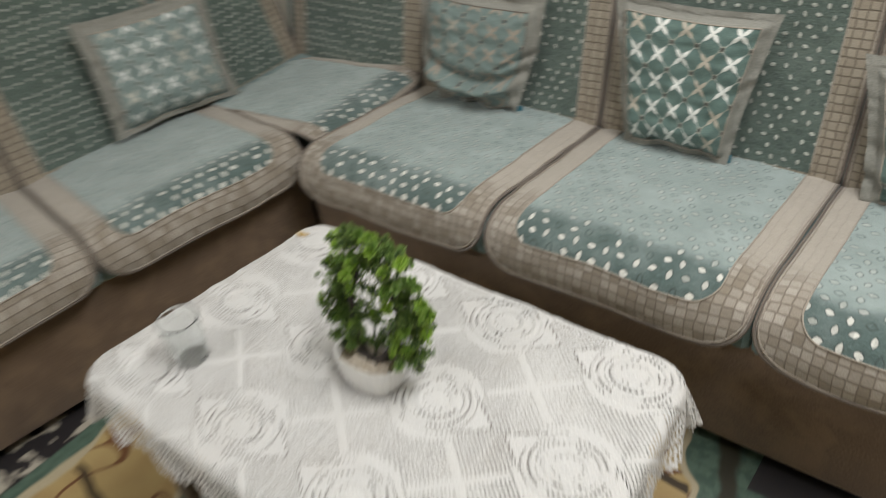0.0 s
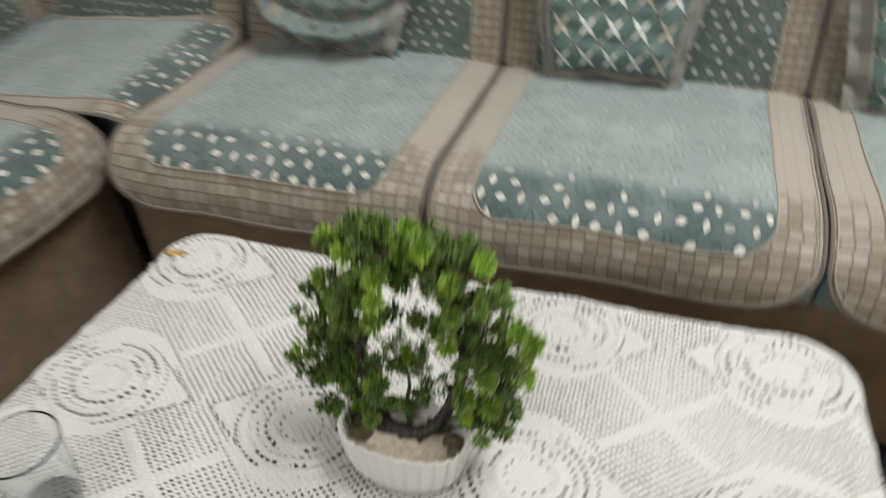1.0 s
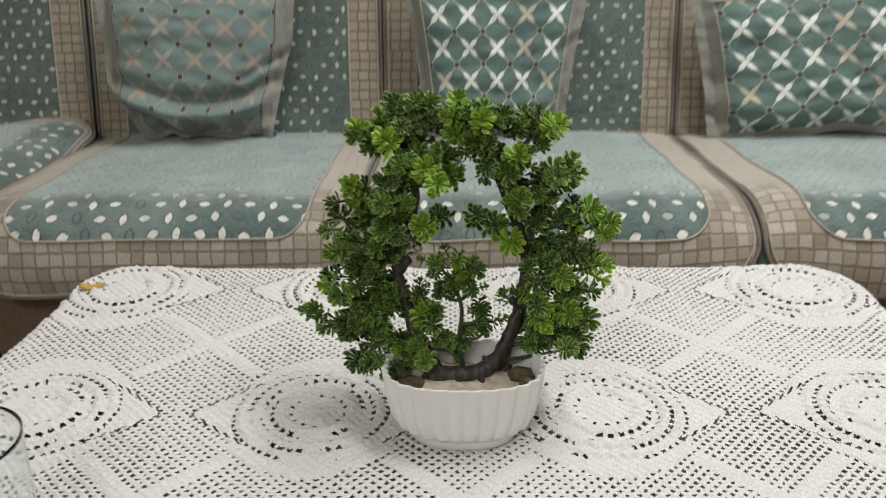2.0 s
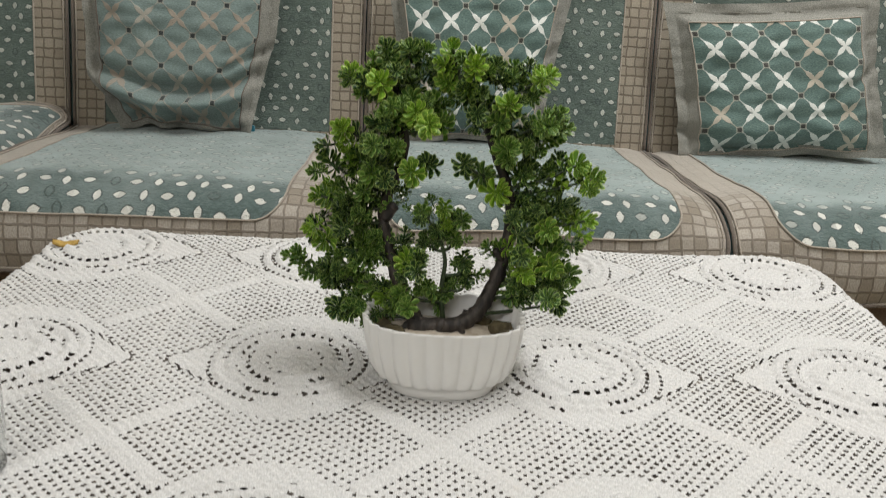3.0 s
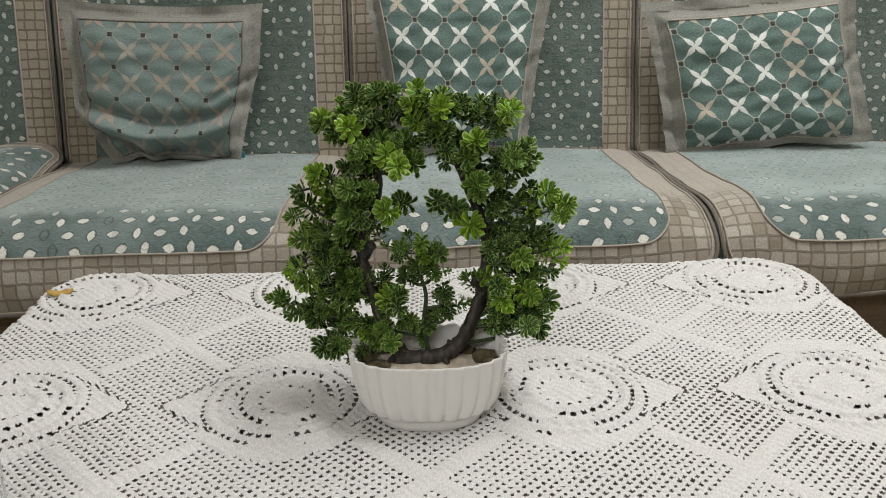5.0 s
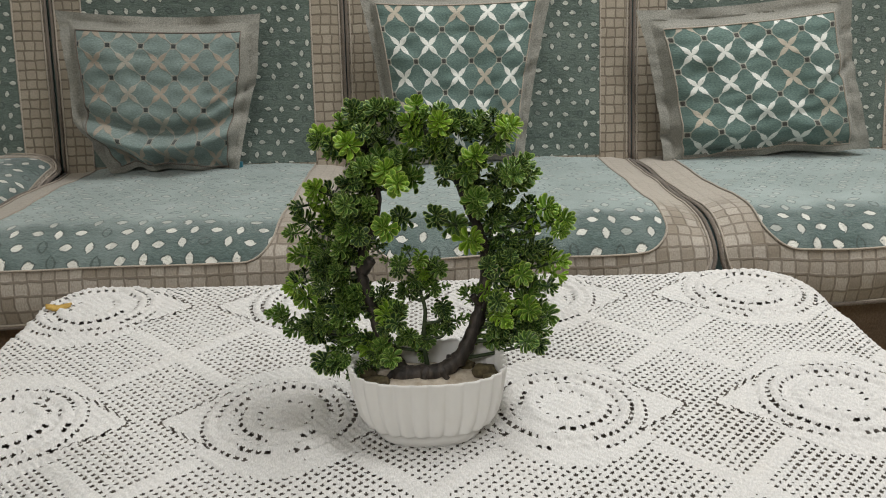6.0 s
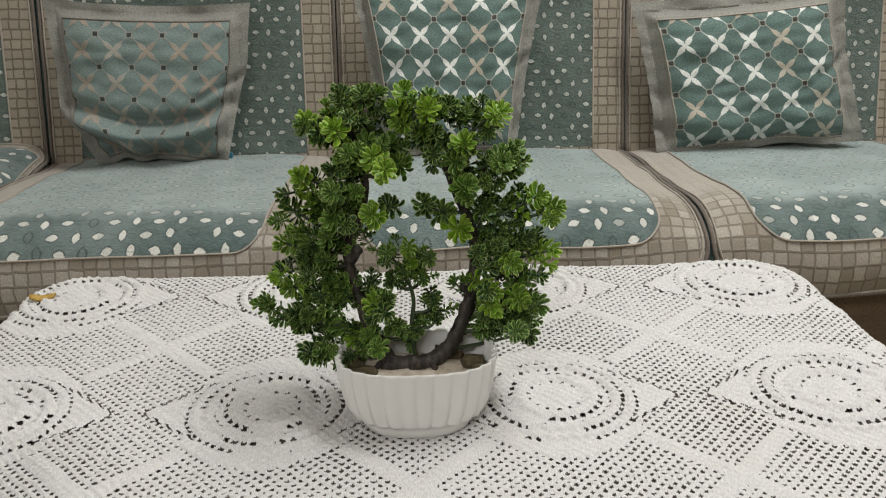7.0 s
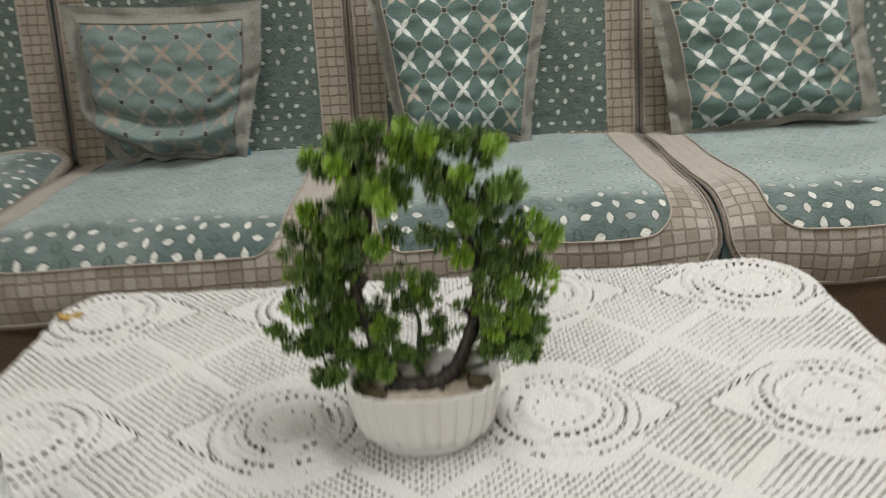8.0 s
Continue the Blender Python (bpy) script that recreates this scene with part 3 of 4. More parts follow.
# ---- cushions ----
def throw_cushion(m, width, height, thick, flange, material, seed, sag, label, tag=False, crumple=0.0, skew=0.0, pinch=0.0, tuck=0.0, taper=0.0, wing=0.0):
    """A soft square cushion standing on its lower edge: x across, z up, face towards -y."""
    thing = empty("throw_cushion", m)
    rim_w, rim_h = width / 2, height / 2

    def place(s, t, side):
        pull = 0.030 * (1 - (1 - abs(s)) * 2) if abs(s) > 0.5 else 0.0
        x = s * rim_w * (1 - 0.05 * (1 - t * t)) - skew * t - pinch * max(0.0, s) * max(0.0, 0.3 - t) + taper * s * (t - 1) + wing * max(0.0, -s) * max(0.0, -0.35 - t)
        z = t * rim_h * (1 - 0.06 * (1 - s * s)) + rim_h
        inner = max(0.0, (1 - (abs(s) * rim_w / (rim_w - flange * 0.6)) ** 4)) * max(0.0, (1 - (abs(t) * rim_h / (rim_h - flange * 0.6)) ** 4))
        low = max(0.0, -t)
        y = -side * (thick / 2) * inner ** 0.55 * (1 + 0.35 * low)
        fold = sag * low ** 2 * (0.55 * math.sin(9 * s + 5 * t + seed) + 0.45 * noise.noise(Vector((s * 3, t * 5, seed))))
        swag = t + 0.70 - 0.34 * s * s
        fold += crumple * (1 - s ** 4) * (math.exp(-(swag / 0.10) ** 2) - 0.8 * math.exp(-((swag - 0.20) / 0.09) ** 2) + 0.5 * math.exp(-((swag + 0.22 + 0.2 * s) / 0.07) ** 2))
        y -= fold + 0.007 * noise.noise(Vector((s * 2.2 + t, t * 3, seed + 2))) + 0.006 * noise.noise(Vector((s * 3 + t * 6, t * 7 - s * 4, seed + 5))) + pull * 0.2
        cut = (t + 0.05) - 0.75 * (s - 0.75)
        y += tuck * math.exp(-(cut / 0.055) ** 2) * min(1.0, max(0.0, (s - 0.35) / 0.4))
        cut = (t + 0.72) + 0.55 * (s + 0.75)
        y += tuck * math.exp(-(cut / 0.06) ** 2) * min(1.0, max(0.0, (-0.25 - s) / 0.4))
        z += sag * 0.5 * low * noise.noise(Vector((s * 2.5, seed, 1)))
        return (x, y, max(0.002, z))

    def panel(title, side, s1, t0, t1, cloth, mark):
        n = 44
        verts, uvs, faces = [], [], []
        for i in range(n + 1):
            for k in range(n + 1):
                s, t = -s1 + 2 * s1 * k / n, -t0 + (t1 + t0) * i / n
                verts.append(place(s, t, side))
                uvs.append((s * rim_w, t * rim_h))
        for i in range(n):
            for k in range(n):
                a = i * (n + 1) + k
                face = (a, a + 1, a + n + 2, a + n + 1)
                faces.append(face if side > 0 else face[::-1])
        return hung(title, mesh_of(title, verts, faces, uvs), cloth, thing, mark)

    s1, t1, t0 = 1 - flange / rim_w, 1 - flange / rim_h, 1 - 0.35 * flange / rim_h
    panel("front_panel", 1, s1, t0, t1, material, "teal weave with a lattice of stars")
    panel("back_panel", -1, 1, 1, 1, GREY_LINEN, "")
    n = 40
    verts, faces = [], []
    ring = [(k / n * 2 - 1, -1) for k in range(n)] + [(1, k / n * 2 - 1) for k in range(n)] + [(1 - k / n * 2, 1) for k in range(n)] + [(-1, 1 - k / n * 2) for k in range(n)]
    for j in range(6):
        for s, t in ring:
            f = j / 5
            inner_t = -t0 + (t1 + t0) * (t + 1) / 2
            verts.append(place(s * (s1 + (1 - s1) * f), inner_t + (t - inner_t) * f, 1))
    c = len(ring)
    for j in range(5):
        for k in range(c):
            faces.append((j * c + k, (j + 1) * c + k, (j + 1) * c + (k + 1) % c, j * c + (k + 1) % c))
    hung("flange", mesh_of("flange", verts, faces), GREY_LINEN, thing, "grey linen flange")
    line = [Vector(place(s * s1, -t0 + (t1 + t0) * (t + 1) / 2, 1)) + Vector((0, -0.001, 0)) for s, t in ring]
    verts, faces = tube(line, 0.0014, 5, True)
    hung("seam_piping", mesh_of("seam_piping", verts, faces), PIPING if material is STARS_DULL else PIPING_PALE, thing)
    if tag:
        foot = place(1, -0.92, 1)[0]
        part("lining_tab", block(foot - 0.020, foot + 0.003, 0.004, 0.014, 0.004, 0.024, 0.004), BLUE_TAG, thing, "blue lining showing at the corner")
    return tagged(thing, label, "cushion", "cushions on the corner sofa")


throw_cushion(pose(-1.156, 1.775, 0.405, -13, 2.5, 3), 0.39, 0.315, 0.085, 0.034, STARS_DULL, 3, 0.024, "faded teal cushion with brownish stars, its lower edge crumpled", True, 0.042, 0.004, 0.040, 0.016, 0.004, 0.115)
throw_cushion(pose(-0.571, 1.775, 0.407, -13, 0, 0), 0.385, 0.350, 0.085, 0.030, STARS, 5, 0.008, "teal cushion with white star lattice and grey flange", True, 0.006, 0.0, 0.006, 0.005, 0.026, 0.020)
throw_cushion(pose(0.036, 1.765, 0.405, -13, -5, -3), 0.415, 0.318, 0.090, 0.040, STARS, 7, 0.012, "teal star cushion leaning aslant against the backrest", False, 0.004, 0.020, 0.0, 0.012)
throw_cushion(side @ pose(-0.125, -0.055, 0.415, -14, 3, 0), 0.40, 0.335, 0.090, 0.036, STARS_PALE, 9, 0.010, "pale teal star cushion standing on the side sofa")


# ---- coffee table ----
TX0, TX1, TY0, TY1, TZ = -1.042, -0.230, 0.530, 1.050, 0.494
def west_edge(y):
    return TX0 - 0.140 * (TY1 - y)


def east_edge(y):
    return TX1 + 0.080 * (TY1 - y)


def tabletop():
    """A board whose two short sides spread towards the front, with eased edges."""
    verts, faces = [], []
    for z, e in ((TZ - 0.028, 0.003), (TZ - 0.025, 0.0), (TZ - 0.004, 0.0), (TZ, 0.004)):
        verts += [(west_edge(TY0) + e, TY0 + e, z), (east_edge(TY0) - e, TY0 + e, z), (east_edge(TY1) - e, TY1 - e, z), (west_edge(TY1) + e, TY1 - e, z)]
    for i in range(3):
        for k in range(4):
            faces.append((i * 4 + k, i * 4 + (k + 1) % 4, i * 4 + 4 + (k + 1) % 4, i * 4 + 4 + k))
    faces += [(3, 2, 1, 0), (12, 13, 14, 15)]
    return mesh_of("tabletop", verts, faces, smooth=False)


table = empty("coffee_table", pose(0, 0, 0))
hung("tabletop", tabletop(), TABLETOP, table, "brown veneered tabletop")
for y in (TY0 + 0.05, TY1 - 0.05):
    for x in (west_edge(y) + 0.06, east_edge(y) - 0.06):
        part("leg", block(x - 0.024, x + 0.024, y - 0.024, y + 0.024, 0.0, TZ - 0.028, 0.004), TABLE_WOOD, table)
    part("apron", block(west_edge(y) + 0.084, east_edge(y) - 0.084, y - 0.01, y + 0.01, TZ - 0.10, TZ - 0.028, 0.002), TABLE_WOOD, table)
for x in (west_edge(TY1) + 0.05, east_edge(TY1) - 0.05):
    part("apron", block(x - 0.01, x + 0.01, TY0 + 0.074, TY1 - 0.074, TZ - 0.10, TZ - 0.028, 0.002), TABLE_WOOD, table)
tagged(table, "low dark wooden coffee table before the sofas", "table")


def smooth01(x, lo, hi):
    t = np.clip((x - lo) / (hi - lo), 0, 1)
    return t * t * (3 - 2 * t)


def wave_field(x, y, seed, scale):
    """Cheap smooth variation from a few sines."""
    rng = np.random.RandomState(seed)
    out = np.zeros_like(x)
    for _ in range(7):
        a, b, c = rng.uniform(-1, 1), rng.uniform(-1, 1), rng.uniform(0, 6.28)
        out += np.sin((a * x + b * y) * scale + c)
    return out / 7


def lace_cloth():
    """Crocheted cloth: rosettes on a lattice, solid petals, crossing bands and open net; open cells have no faces."""
    cell, hang = 0.0012, 0.105
    xs = np.arange(west_edge(TY0) - hang - 0.012, east_edge(TY0) + hang + 0.012, cell)
    ys = np.arange(TY0 - hang, TY1 + 0.075, cell)
    gx, gy = np.meshgrid(xs, ys)

    def pattern(x, y):
        wx = x + 0.007 * wave_field(x, y, 1, 14) + 0.0012 * wave_field(x, y, 2, 160)
        wy = y + 0.007 * wave_field(x, y, 3, 14) + 0.0012 * wave_field(x, y, 4, 160)
        pu, pv = (wx + 1.003) / 0.2387, (wy - 0.803) / 0.208
        iu, iv = np.round(pu), np.round(pv)
        p, q = (pu - iu) * 0.225, (pv - iv) * 0.225
        r, turn = np.hypot(p, q), np.arctan2(q, p)
        hole = np.zeros(x.shape, bool)
        height = np.zeros(x.shape)
        # open net, rows along the diagonals
        a, b = (p + q) * 0.7071, (p - q) * 0.7071
        pitch = 0.0064
        na, nb = np.abs((a / pitch) % 1 - 0.5), np.abs((b / pitch) % 1 - 0.5)
        uneven = 0.05 * wave_field(x, y, 5, 420) + 0.07 * wave_field(x, y, 15, 38)
        net = (na < 0.215 + uneven) & (nb < 0.205 + uneven)
        height += 0.0007 * (np.abs(na - 0.5) < 0.2) + 0.0005 * (np.abs(nb - 0.5) < 0.2)
        # bands between the rosettes, crossing midway
        cu, cv = np.abs(p) - 0.1125, np.abs(q) - 0.1125
        ba, bb = np.abs(cu + cv) * 0.7071, np.abs(cu - cv) * 0.7071
        reach = np.hypot(cu, cv)
        band = (np.minimum(ba, bb) < 0.0050 + 0.0008 * wave_field(x, y, 16, 200)) & (reach < 0.078)
        # eye-shaped points along x, broad crescents along y
        far = np.abs(p)
        lens = 0.050 * np.clip(1 - np.clip((far - 0.030) / 0.068, 0, 1) ** 1.35, 0, 1)
        p1 = (far > 0.030) & (far < 0.098) & (np.abs(q) < lens)
        e1 = (far > 0.052) & (far < 0.100) & (np.abs(np.abs(q) - lens - 0.0026) < 0.0022)
        oval_r = np.hypot(p / 0.072, q / 0.084)
        p2 = oval_r < 1 + 0.05 * wave_field(x, y, 17, 120)
        disc = r < 0.062
        solid = p1 | p2 | disc | band
        hole |= net & ~solid
        dash = lambda n, w: (np.abs(((turn / (2 * np.pi) * n) % 1) - 0.5) < w)
        edge_dash = (((far + 0.6 * np.abs(q)) / 0.0052) % 1) < 0.42
        hole |= e1 & edge_dash & ~disc & ~band
        for radius, half, count, share in ((0.0215, 0.0013, 14, 0.15), (0.0360, 0.0019, 26, 0.27), (0.0440, 0.0013, 34, 0.20), (0.0545, 0.0018, 46, 0.29), (0.0655, 0.0013, 54, 0.24)):
            ring = (np.abs(r - radius) < half * (1 + 0.3 * wave_field(x, y, int(radius * 7777), 150))) & dash(count, share)
            ring &= (np.abs(p) > 0.02) | (radius < 0.06)
            hole |= ring & (wave_field(x, y, int(radius * 9999), 200) > -0.12)
        # relief: padded rings, ribbed petals, proud bands
        height += 0.0034 * np.exp(-((r - 0.0490) / 0.0040) ** 2) + 0.0036 * np.exp(-((r - 0.0290) / 0.0055) ** 2) + 0.0030 * np.exp(-(r / 0.014) ** 2) + 0.0022 * np.exp(-((r - 0.060) / 0.0035) ** 2)
        height += 0.0005 * np.where(disc, np.sin(turn * 48) ** 2, 0)
        height += 0.0013 * np.where(p1 | p2, 1, 0) * (0.7 + 0.3 * np.sin((np.abs(p) + np.abs(q)) * 1900))
        height += 0.0012 * np.where(band & ~disc, 1, 0)
        height += 0.0004 * (1 + wave_field(x, y, 6, 900))
        return hole, height

    hole, _ = pattern((gx + cell / 2)[:-1, :-1], (gy + cell / 2)[:-1, :-1])
    _, height = pattern(gx, gy)
    # fall over the table's edge
    corner_r = 0.045
    ny = np.clip(gy, TY0 + corner_r, TY1 - corner_r)
    left, right = west_edge(ny), east_edge(ny)
    nx = np.clip(gx, left + corner_r, right - corner_r)
    ox, oy = gx - nx, gy - ny
    dist = np.hypot(ox, oy)
    ux, uy = np.where(dist > 0, ox / np.maximum(dist, 1e-9), 0), np.where(dist > 0, oy / np.maximum(dist, 1e-9), 0)
    over = np.maximum(0, dist - corner_r - 0.004)
    bend = 0.016
    turn = np.minimum(over / bend, np.pi / 2 * 0.90)
    rest = np.maximum(0, over - bend * np.pi / 2 * 0.90)
    out = np.minimum(dist, corner_r + 0.004) + bend * np.sin(turn) + rest * 0.16
    fall = bend * (1 - np.cos(turn)) + rest * 0.985
    along = np.arctan2(uy, ux) * 0.30 + gx + gy
    out += rest * 0.16 * np.sin(along * 48) + rest * 0.06 * np.sin(along * 117 + 1)
    px, py = nx + ux * out, ny + uy * out
    lying = 0.0042 + 0.0012 * wave_field(gx, gy, 8, 45) + 0.0010 * wave_field(gx, gy, 9, 110)
    pz = TZ + lying - fall + height * np.cos(turn)
    px += ux * height * np.sin(turn)
    py += uy * height * np.sin(turn)
    # scalloped hem with small picots
    past_x, past_y = np.maximum(left - gx, gx - right), np.maximum(TY0 - gy, gy - TY1)
    u_len = np.maximum(past_x, past_y)
    run = np.where(past_x > past_y, gy, gx)
    limit = 0.082 + 0.008 * np.abs(np.sin(run * np.pi / 0.023)) + 0.0018 * np.sin(run * np.pi / 0.006)
    mid = lambda g: g[:-1, :-1]
    lace_row = (np.abs(((mid(u_len) - 0.03) / 0.013) % 1 - 0.5) < 0.20) & (np.abs((mid(run) / 0.0085) % 1 - 0.5) < 0.22) & (mid(u_len) > 0.03)
    keep = ~hole & ~lace_row & (mid(u_len) < mid(limit))
    idx = np.arange(gx.size).reshape(gx.shape)
    quads = np.stack([idx[:-1, :-1], idx[:-1, 1:], idx[1:, 1:], idx[1:, :-1]], -1)[keep]
    used, flat = np.unique(quads, return_inverse=True)
    flat = flat.reshape(-1).astype(np.int32)
    coords = np.stack([px.ravel()[used], py.ravel()[used], pz.ravel()[used]], -1).astype(np.float32)
    data = bpy.data.meshes.new("lace_tablecloth")
    data.vertices.add(len(coords))
    data.vertices.foreach_set("co", coords.ravel())
    data.loops.add(len(flat))
    data.loops.foreach_set("vertex_index", flat)
    data.polygons.add(len(flat) // 4)
    data.polygons.foreach_set("loop_start", np.arange(0, len(flat), 4, dtype=np.int32))
    data.update(calc_edges=True)
    layer = data.uv_layers.new(name="UVMap")
    flat_uv = np.stack([gx.ravel()[used], gy.ravel()[used]], -1).astype(np.float32)
    layer.data.foreach_set("uv", flat_uv[flat].ravel())
    data.polygons.foreach_set("use_smooth", np.ones(len(data.polygons), dtype=bool))
    return tagged(hung("lace_tablecloth", data, LACE), "white crocheted lace tablecloth draped over the coffee table", "tablecloth")


lace_cloth()
CLOTH_Z = TZ + 0.0065


# ---- potted plant ----
PX, PY = -0.643, 0.797
plant = empty("bonsai_plant", pose(PX, PY, CLOTH_Z - 0.0015))


def oval(a, b, z, n, ribs=0.0, count=28):
    out = []
    for k in range(n):
        turn = 2 * math.pi * k / n
        c, s = math.cos(turn), math.sin(turn)
        d = (abs(c) ** 2.5 + abs(s) ** 2.5) ** (-1 / 2.5)
        w = 1 + ribs * abs(math.sin(turn * count / 2))
        out.append((a * d * c * w, b * d * s * w, z))
    return out


def ribbed_pot():
    n, verts, faces = 336, [], []
    levels = [(0.0415, 0.0300, 0.0, 0), (0.0432, 0.0312, 0.0012, 0), (0.0440, 0.0314, 0.0060, 0), (0.0444, 0.0315, 0.0112, 0), (0.0478, 0.0325, 0.0120, 0.072), (0.0507, 0.0333, 0.0136, 0.072), (0.0545, 0.0342, 0.0220, 0.070),
              (0.0573, 0.0345, 0.0340, 0.068), (0.0592, 0.0346, 0.0470, 0.066), (0.0604, 0.0346, 0.0590, 0.064), (0.0606, 0.0346, 0.0612, 0.062), (0.0597, 0.0338, 0.0614, 0.060), (0.0591, 0.0332, 0.0595, 0.055),
              (0.0580, 0.0316, 0.0420, 0.030), (0.0555, 0.0290, 0.0300, 0)]
    for a, b, z, ribs in levels:
        wavy = [(x, y - 0.011, h) for x, y, h in oval(a, b * 0.98, z, n, ribs)]
        if z > 0.058:
            wavy = [(x, y, z + 0.0010 * abs(math.sin(2 * math.pi * k / n * 14))) for k, (x, y, z) in enumerate(wavy)]
        verts += wavy
    for i in range(len(levels) - 1):
        for k in range(n):
            faces.append((i * n + k, i * n + (k + 1) % n, (i + 1) * n + (k + 1) % n, (i + 1) * n + k))
    faces.append(tuple(range(n))[::-1])
    return mesh_of("pot", verts, faces)


pot = hung("pot", ribbed_pot(), POT, plant, "white ribbed oval pot")
verts, faces = [], []
for j in range(10):
    f = j / 9
    for x, y, z in oval(0.0585 * f + 0.0005, 0.0310 * f + 0.0003, 0.0445, 64):
        verts.append((x, y - 0.011, z + 0.005 * noise.noise(Vector((x * 60, y * 60, 2))) - 0.004 * f ** 4))
for j in range(9):
    for k in range(64):
        faces.append((j * 64 + k, (j + 1) * 64 + k, (j + 1) * 64 + (k + 1) % 64, j * 64 + (k + 1) % 64))
hung("filler", mesh_of("filler", verts, faces), FILLER, pot, "cream foam filling the pot")


def clump(bm, centre, size, seed):
    made = bmesh.ops.create_icosphere(bm, subdivisions=2, radius=1)["verts"]
    for v in made:
        k = 1 + 0.35 * noise.noise(v.co * 2 + Vector((seed, 0, 0)))
        v.co = Vector(centre) + Vector((v.co.x * size[0], v.co.y * size[1], v.co.z * size[2])) * k


for k, (x, y, sx) in enumerate(((-0.042, -0.006, 0.012), (-0.050, 0.008, 0.008), (0.046, 0.006, 0.011), (0.050, -0.006, 0.007), (0.030, 0.016, 0.009))):
    bm = bmesh.new()
    clump(bm, (x, y - 0.009, 0.0455), (sx, sx * 0.7, 0.006), k)
    part("moss", bm, MOSS, pot, "", True)


B = 0.0465


def lean(p):
    """The wreath leans back over its pot."""
    return Vector((p[0], p[1] + 0.006 + 0.20 * max(0.0, p[2] - 0.05), p[2]))


def branch(name, pts, r0, r1, material, gnarl=0.0):
    line = spline([lean(p) for p in pts], 6)
    n = len(line)
    radii = [(r0 + (r1 - r0) * i / (n - 1)) * (1 + gnarl * noise.noise(Vector((i * 0.7, r0 * 900, 3)))) for i in range(n)]
    verts, faces = tube(line, radii, 9)
    hung(name, mesh_of(name, verts, faces), material, plant)
    return line


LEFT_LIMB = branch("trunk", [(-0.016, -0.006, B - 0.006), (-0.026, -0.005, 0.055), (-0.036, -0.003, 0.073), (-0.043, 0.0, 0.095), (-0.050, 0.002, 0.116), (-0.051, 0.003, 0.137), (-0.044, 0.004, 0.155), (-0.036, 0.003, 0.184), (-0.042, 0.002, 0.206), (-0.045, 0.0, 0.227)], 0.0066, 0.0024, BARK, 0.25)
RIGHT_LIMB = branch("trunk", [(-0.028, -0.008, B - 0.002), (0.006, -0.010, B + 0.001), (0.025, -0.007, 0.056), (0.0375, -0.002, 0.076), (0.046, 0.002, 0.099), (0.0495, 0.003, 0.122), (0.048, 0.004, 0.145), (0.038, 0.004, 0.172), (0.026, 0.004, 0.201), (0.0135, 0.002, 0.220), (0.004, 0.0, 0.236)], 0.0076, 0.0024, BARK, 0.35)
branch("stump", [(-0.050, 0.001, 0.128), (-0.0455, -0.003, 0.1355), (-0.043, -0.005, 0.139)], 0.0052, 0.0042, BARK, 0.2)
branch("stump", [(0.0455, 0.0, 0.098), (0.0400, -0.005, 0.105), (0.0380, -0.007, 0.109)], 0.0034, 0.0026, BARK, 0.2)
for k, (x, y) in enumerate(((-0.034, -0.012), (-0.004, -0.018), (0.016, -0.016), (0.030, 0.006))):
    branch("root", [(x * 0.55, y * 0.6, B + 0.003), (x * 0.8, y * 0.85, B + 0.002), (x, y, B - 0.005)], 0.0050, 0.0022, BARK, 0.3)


def leaf_cluster_mesh(seed, rings, droop, buds=0):
    """Whorls of short spoon-shaped leaves round a stalk along z; buds: smaller whorls beside the first."""
    rng = random.Random(seed)
    verts, faces, uvs = [], [], []
    leaf_whorl(verts, faces, uvs, rings, droop, rng)
    for k in range(buds):
        more, start = [], len(verts)
        leaf_whorl(more, faces, uvs, rings, droop, rng, start)
        turn = 2 * math.pi * (k / buds + rng.uniform(-0.1, 0.1))
        way = Vector((math.cos(turn), math.sin(turn), 0.55))
        m = Matrix.Translation(Vector((math.cos(turn) * 0.0105, math.sin(turn) * 0.0105, rng.uniform(-0.010, -0.004)))) @ way.to_track_quat("Z", "Y").to_matrix().to_4x4() @ Matrix.Scale(rng.uniform(0.68, 0.84), 4)
        verts += [m @ v for v in more]
    return mesh_of("leaf_whorl", verts, faces, uvs)


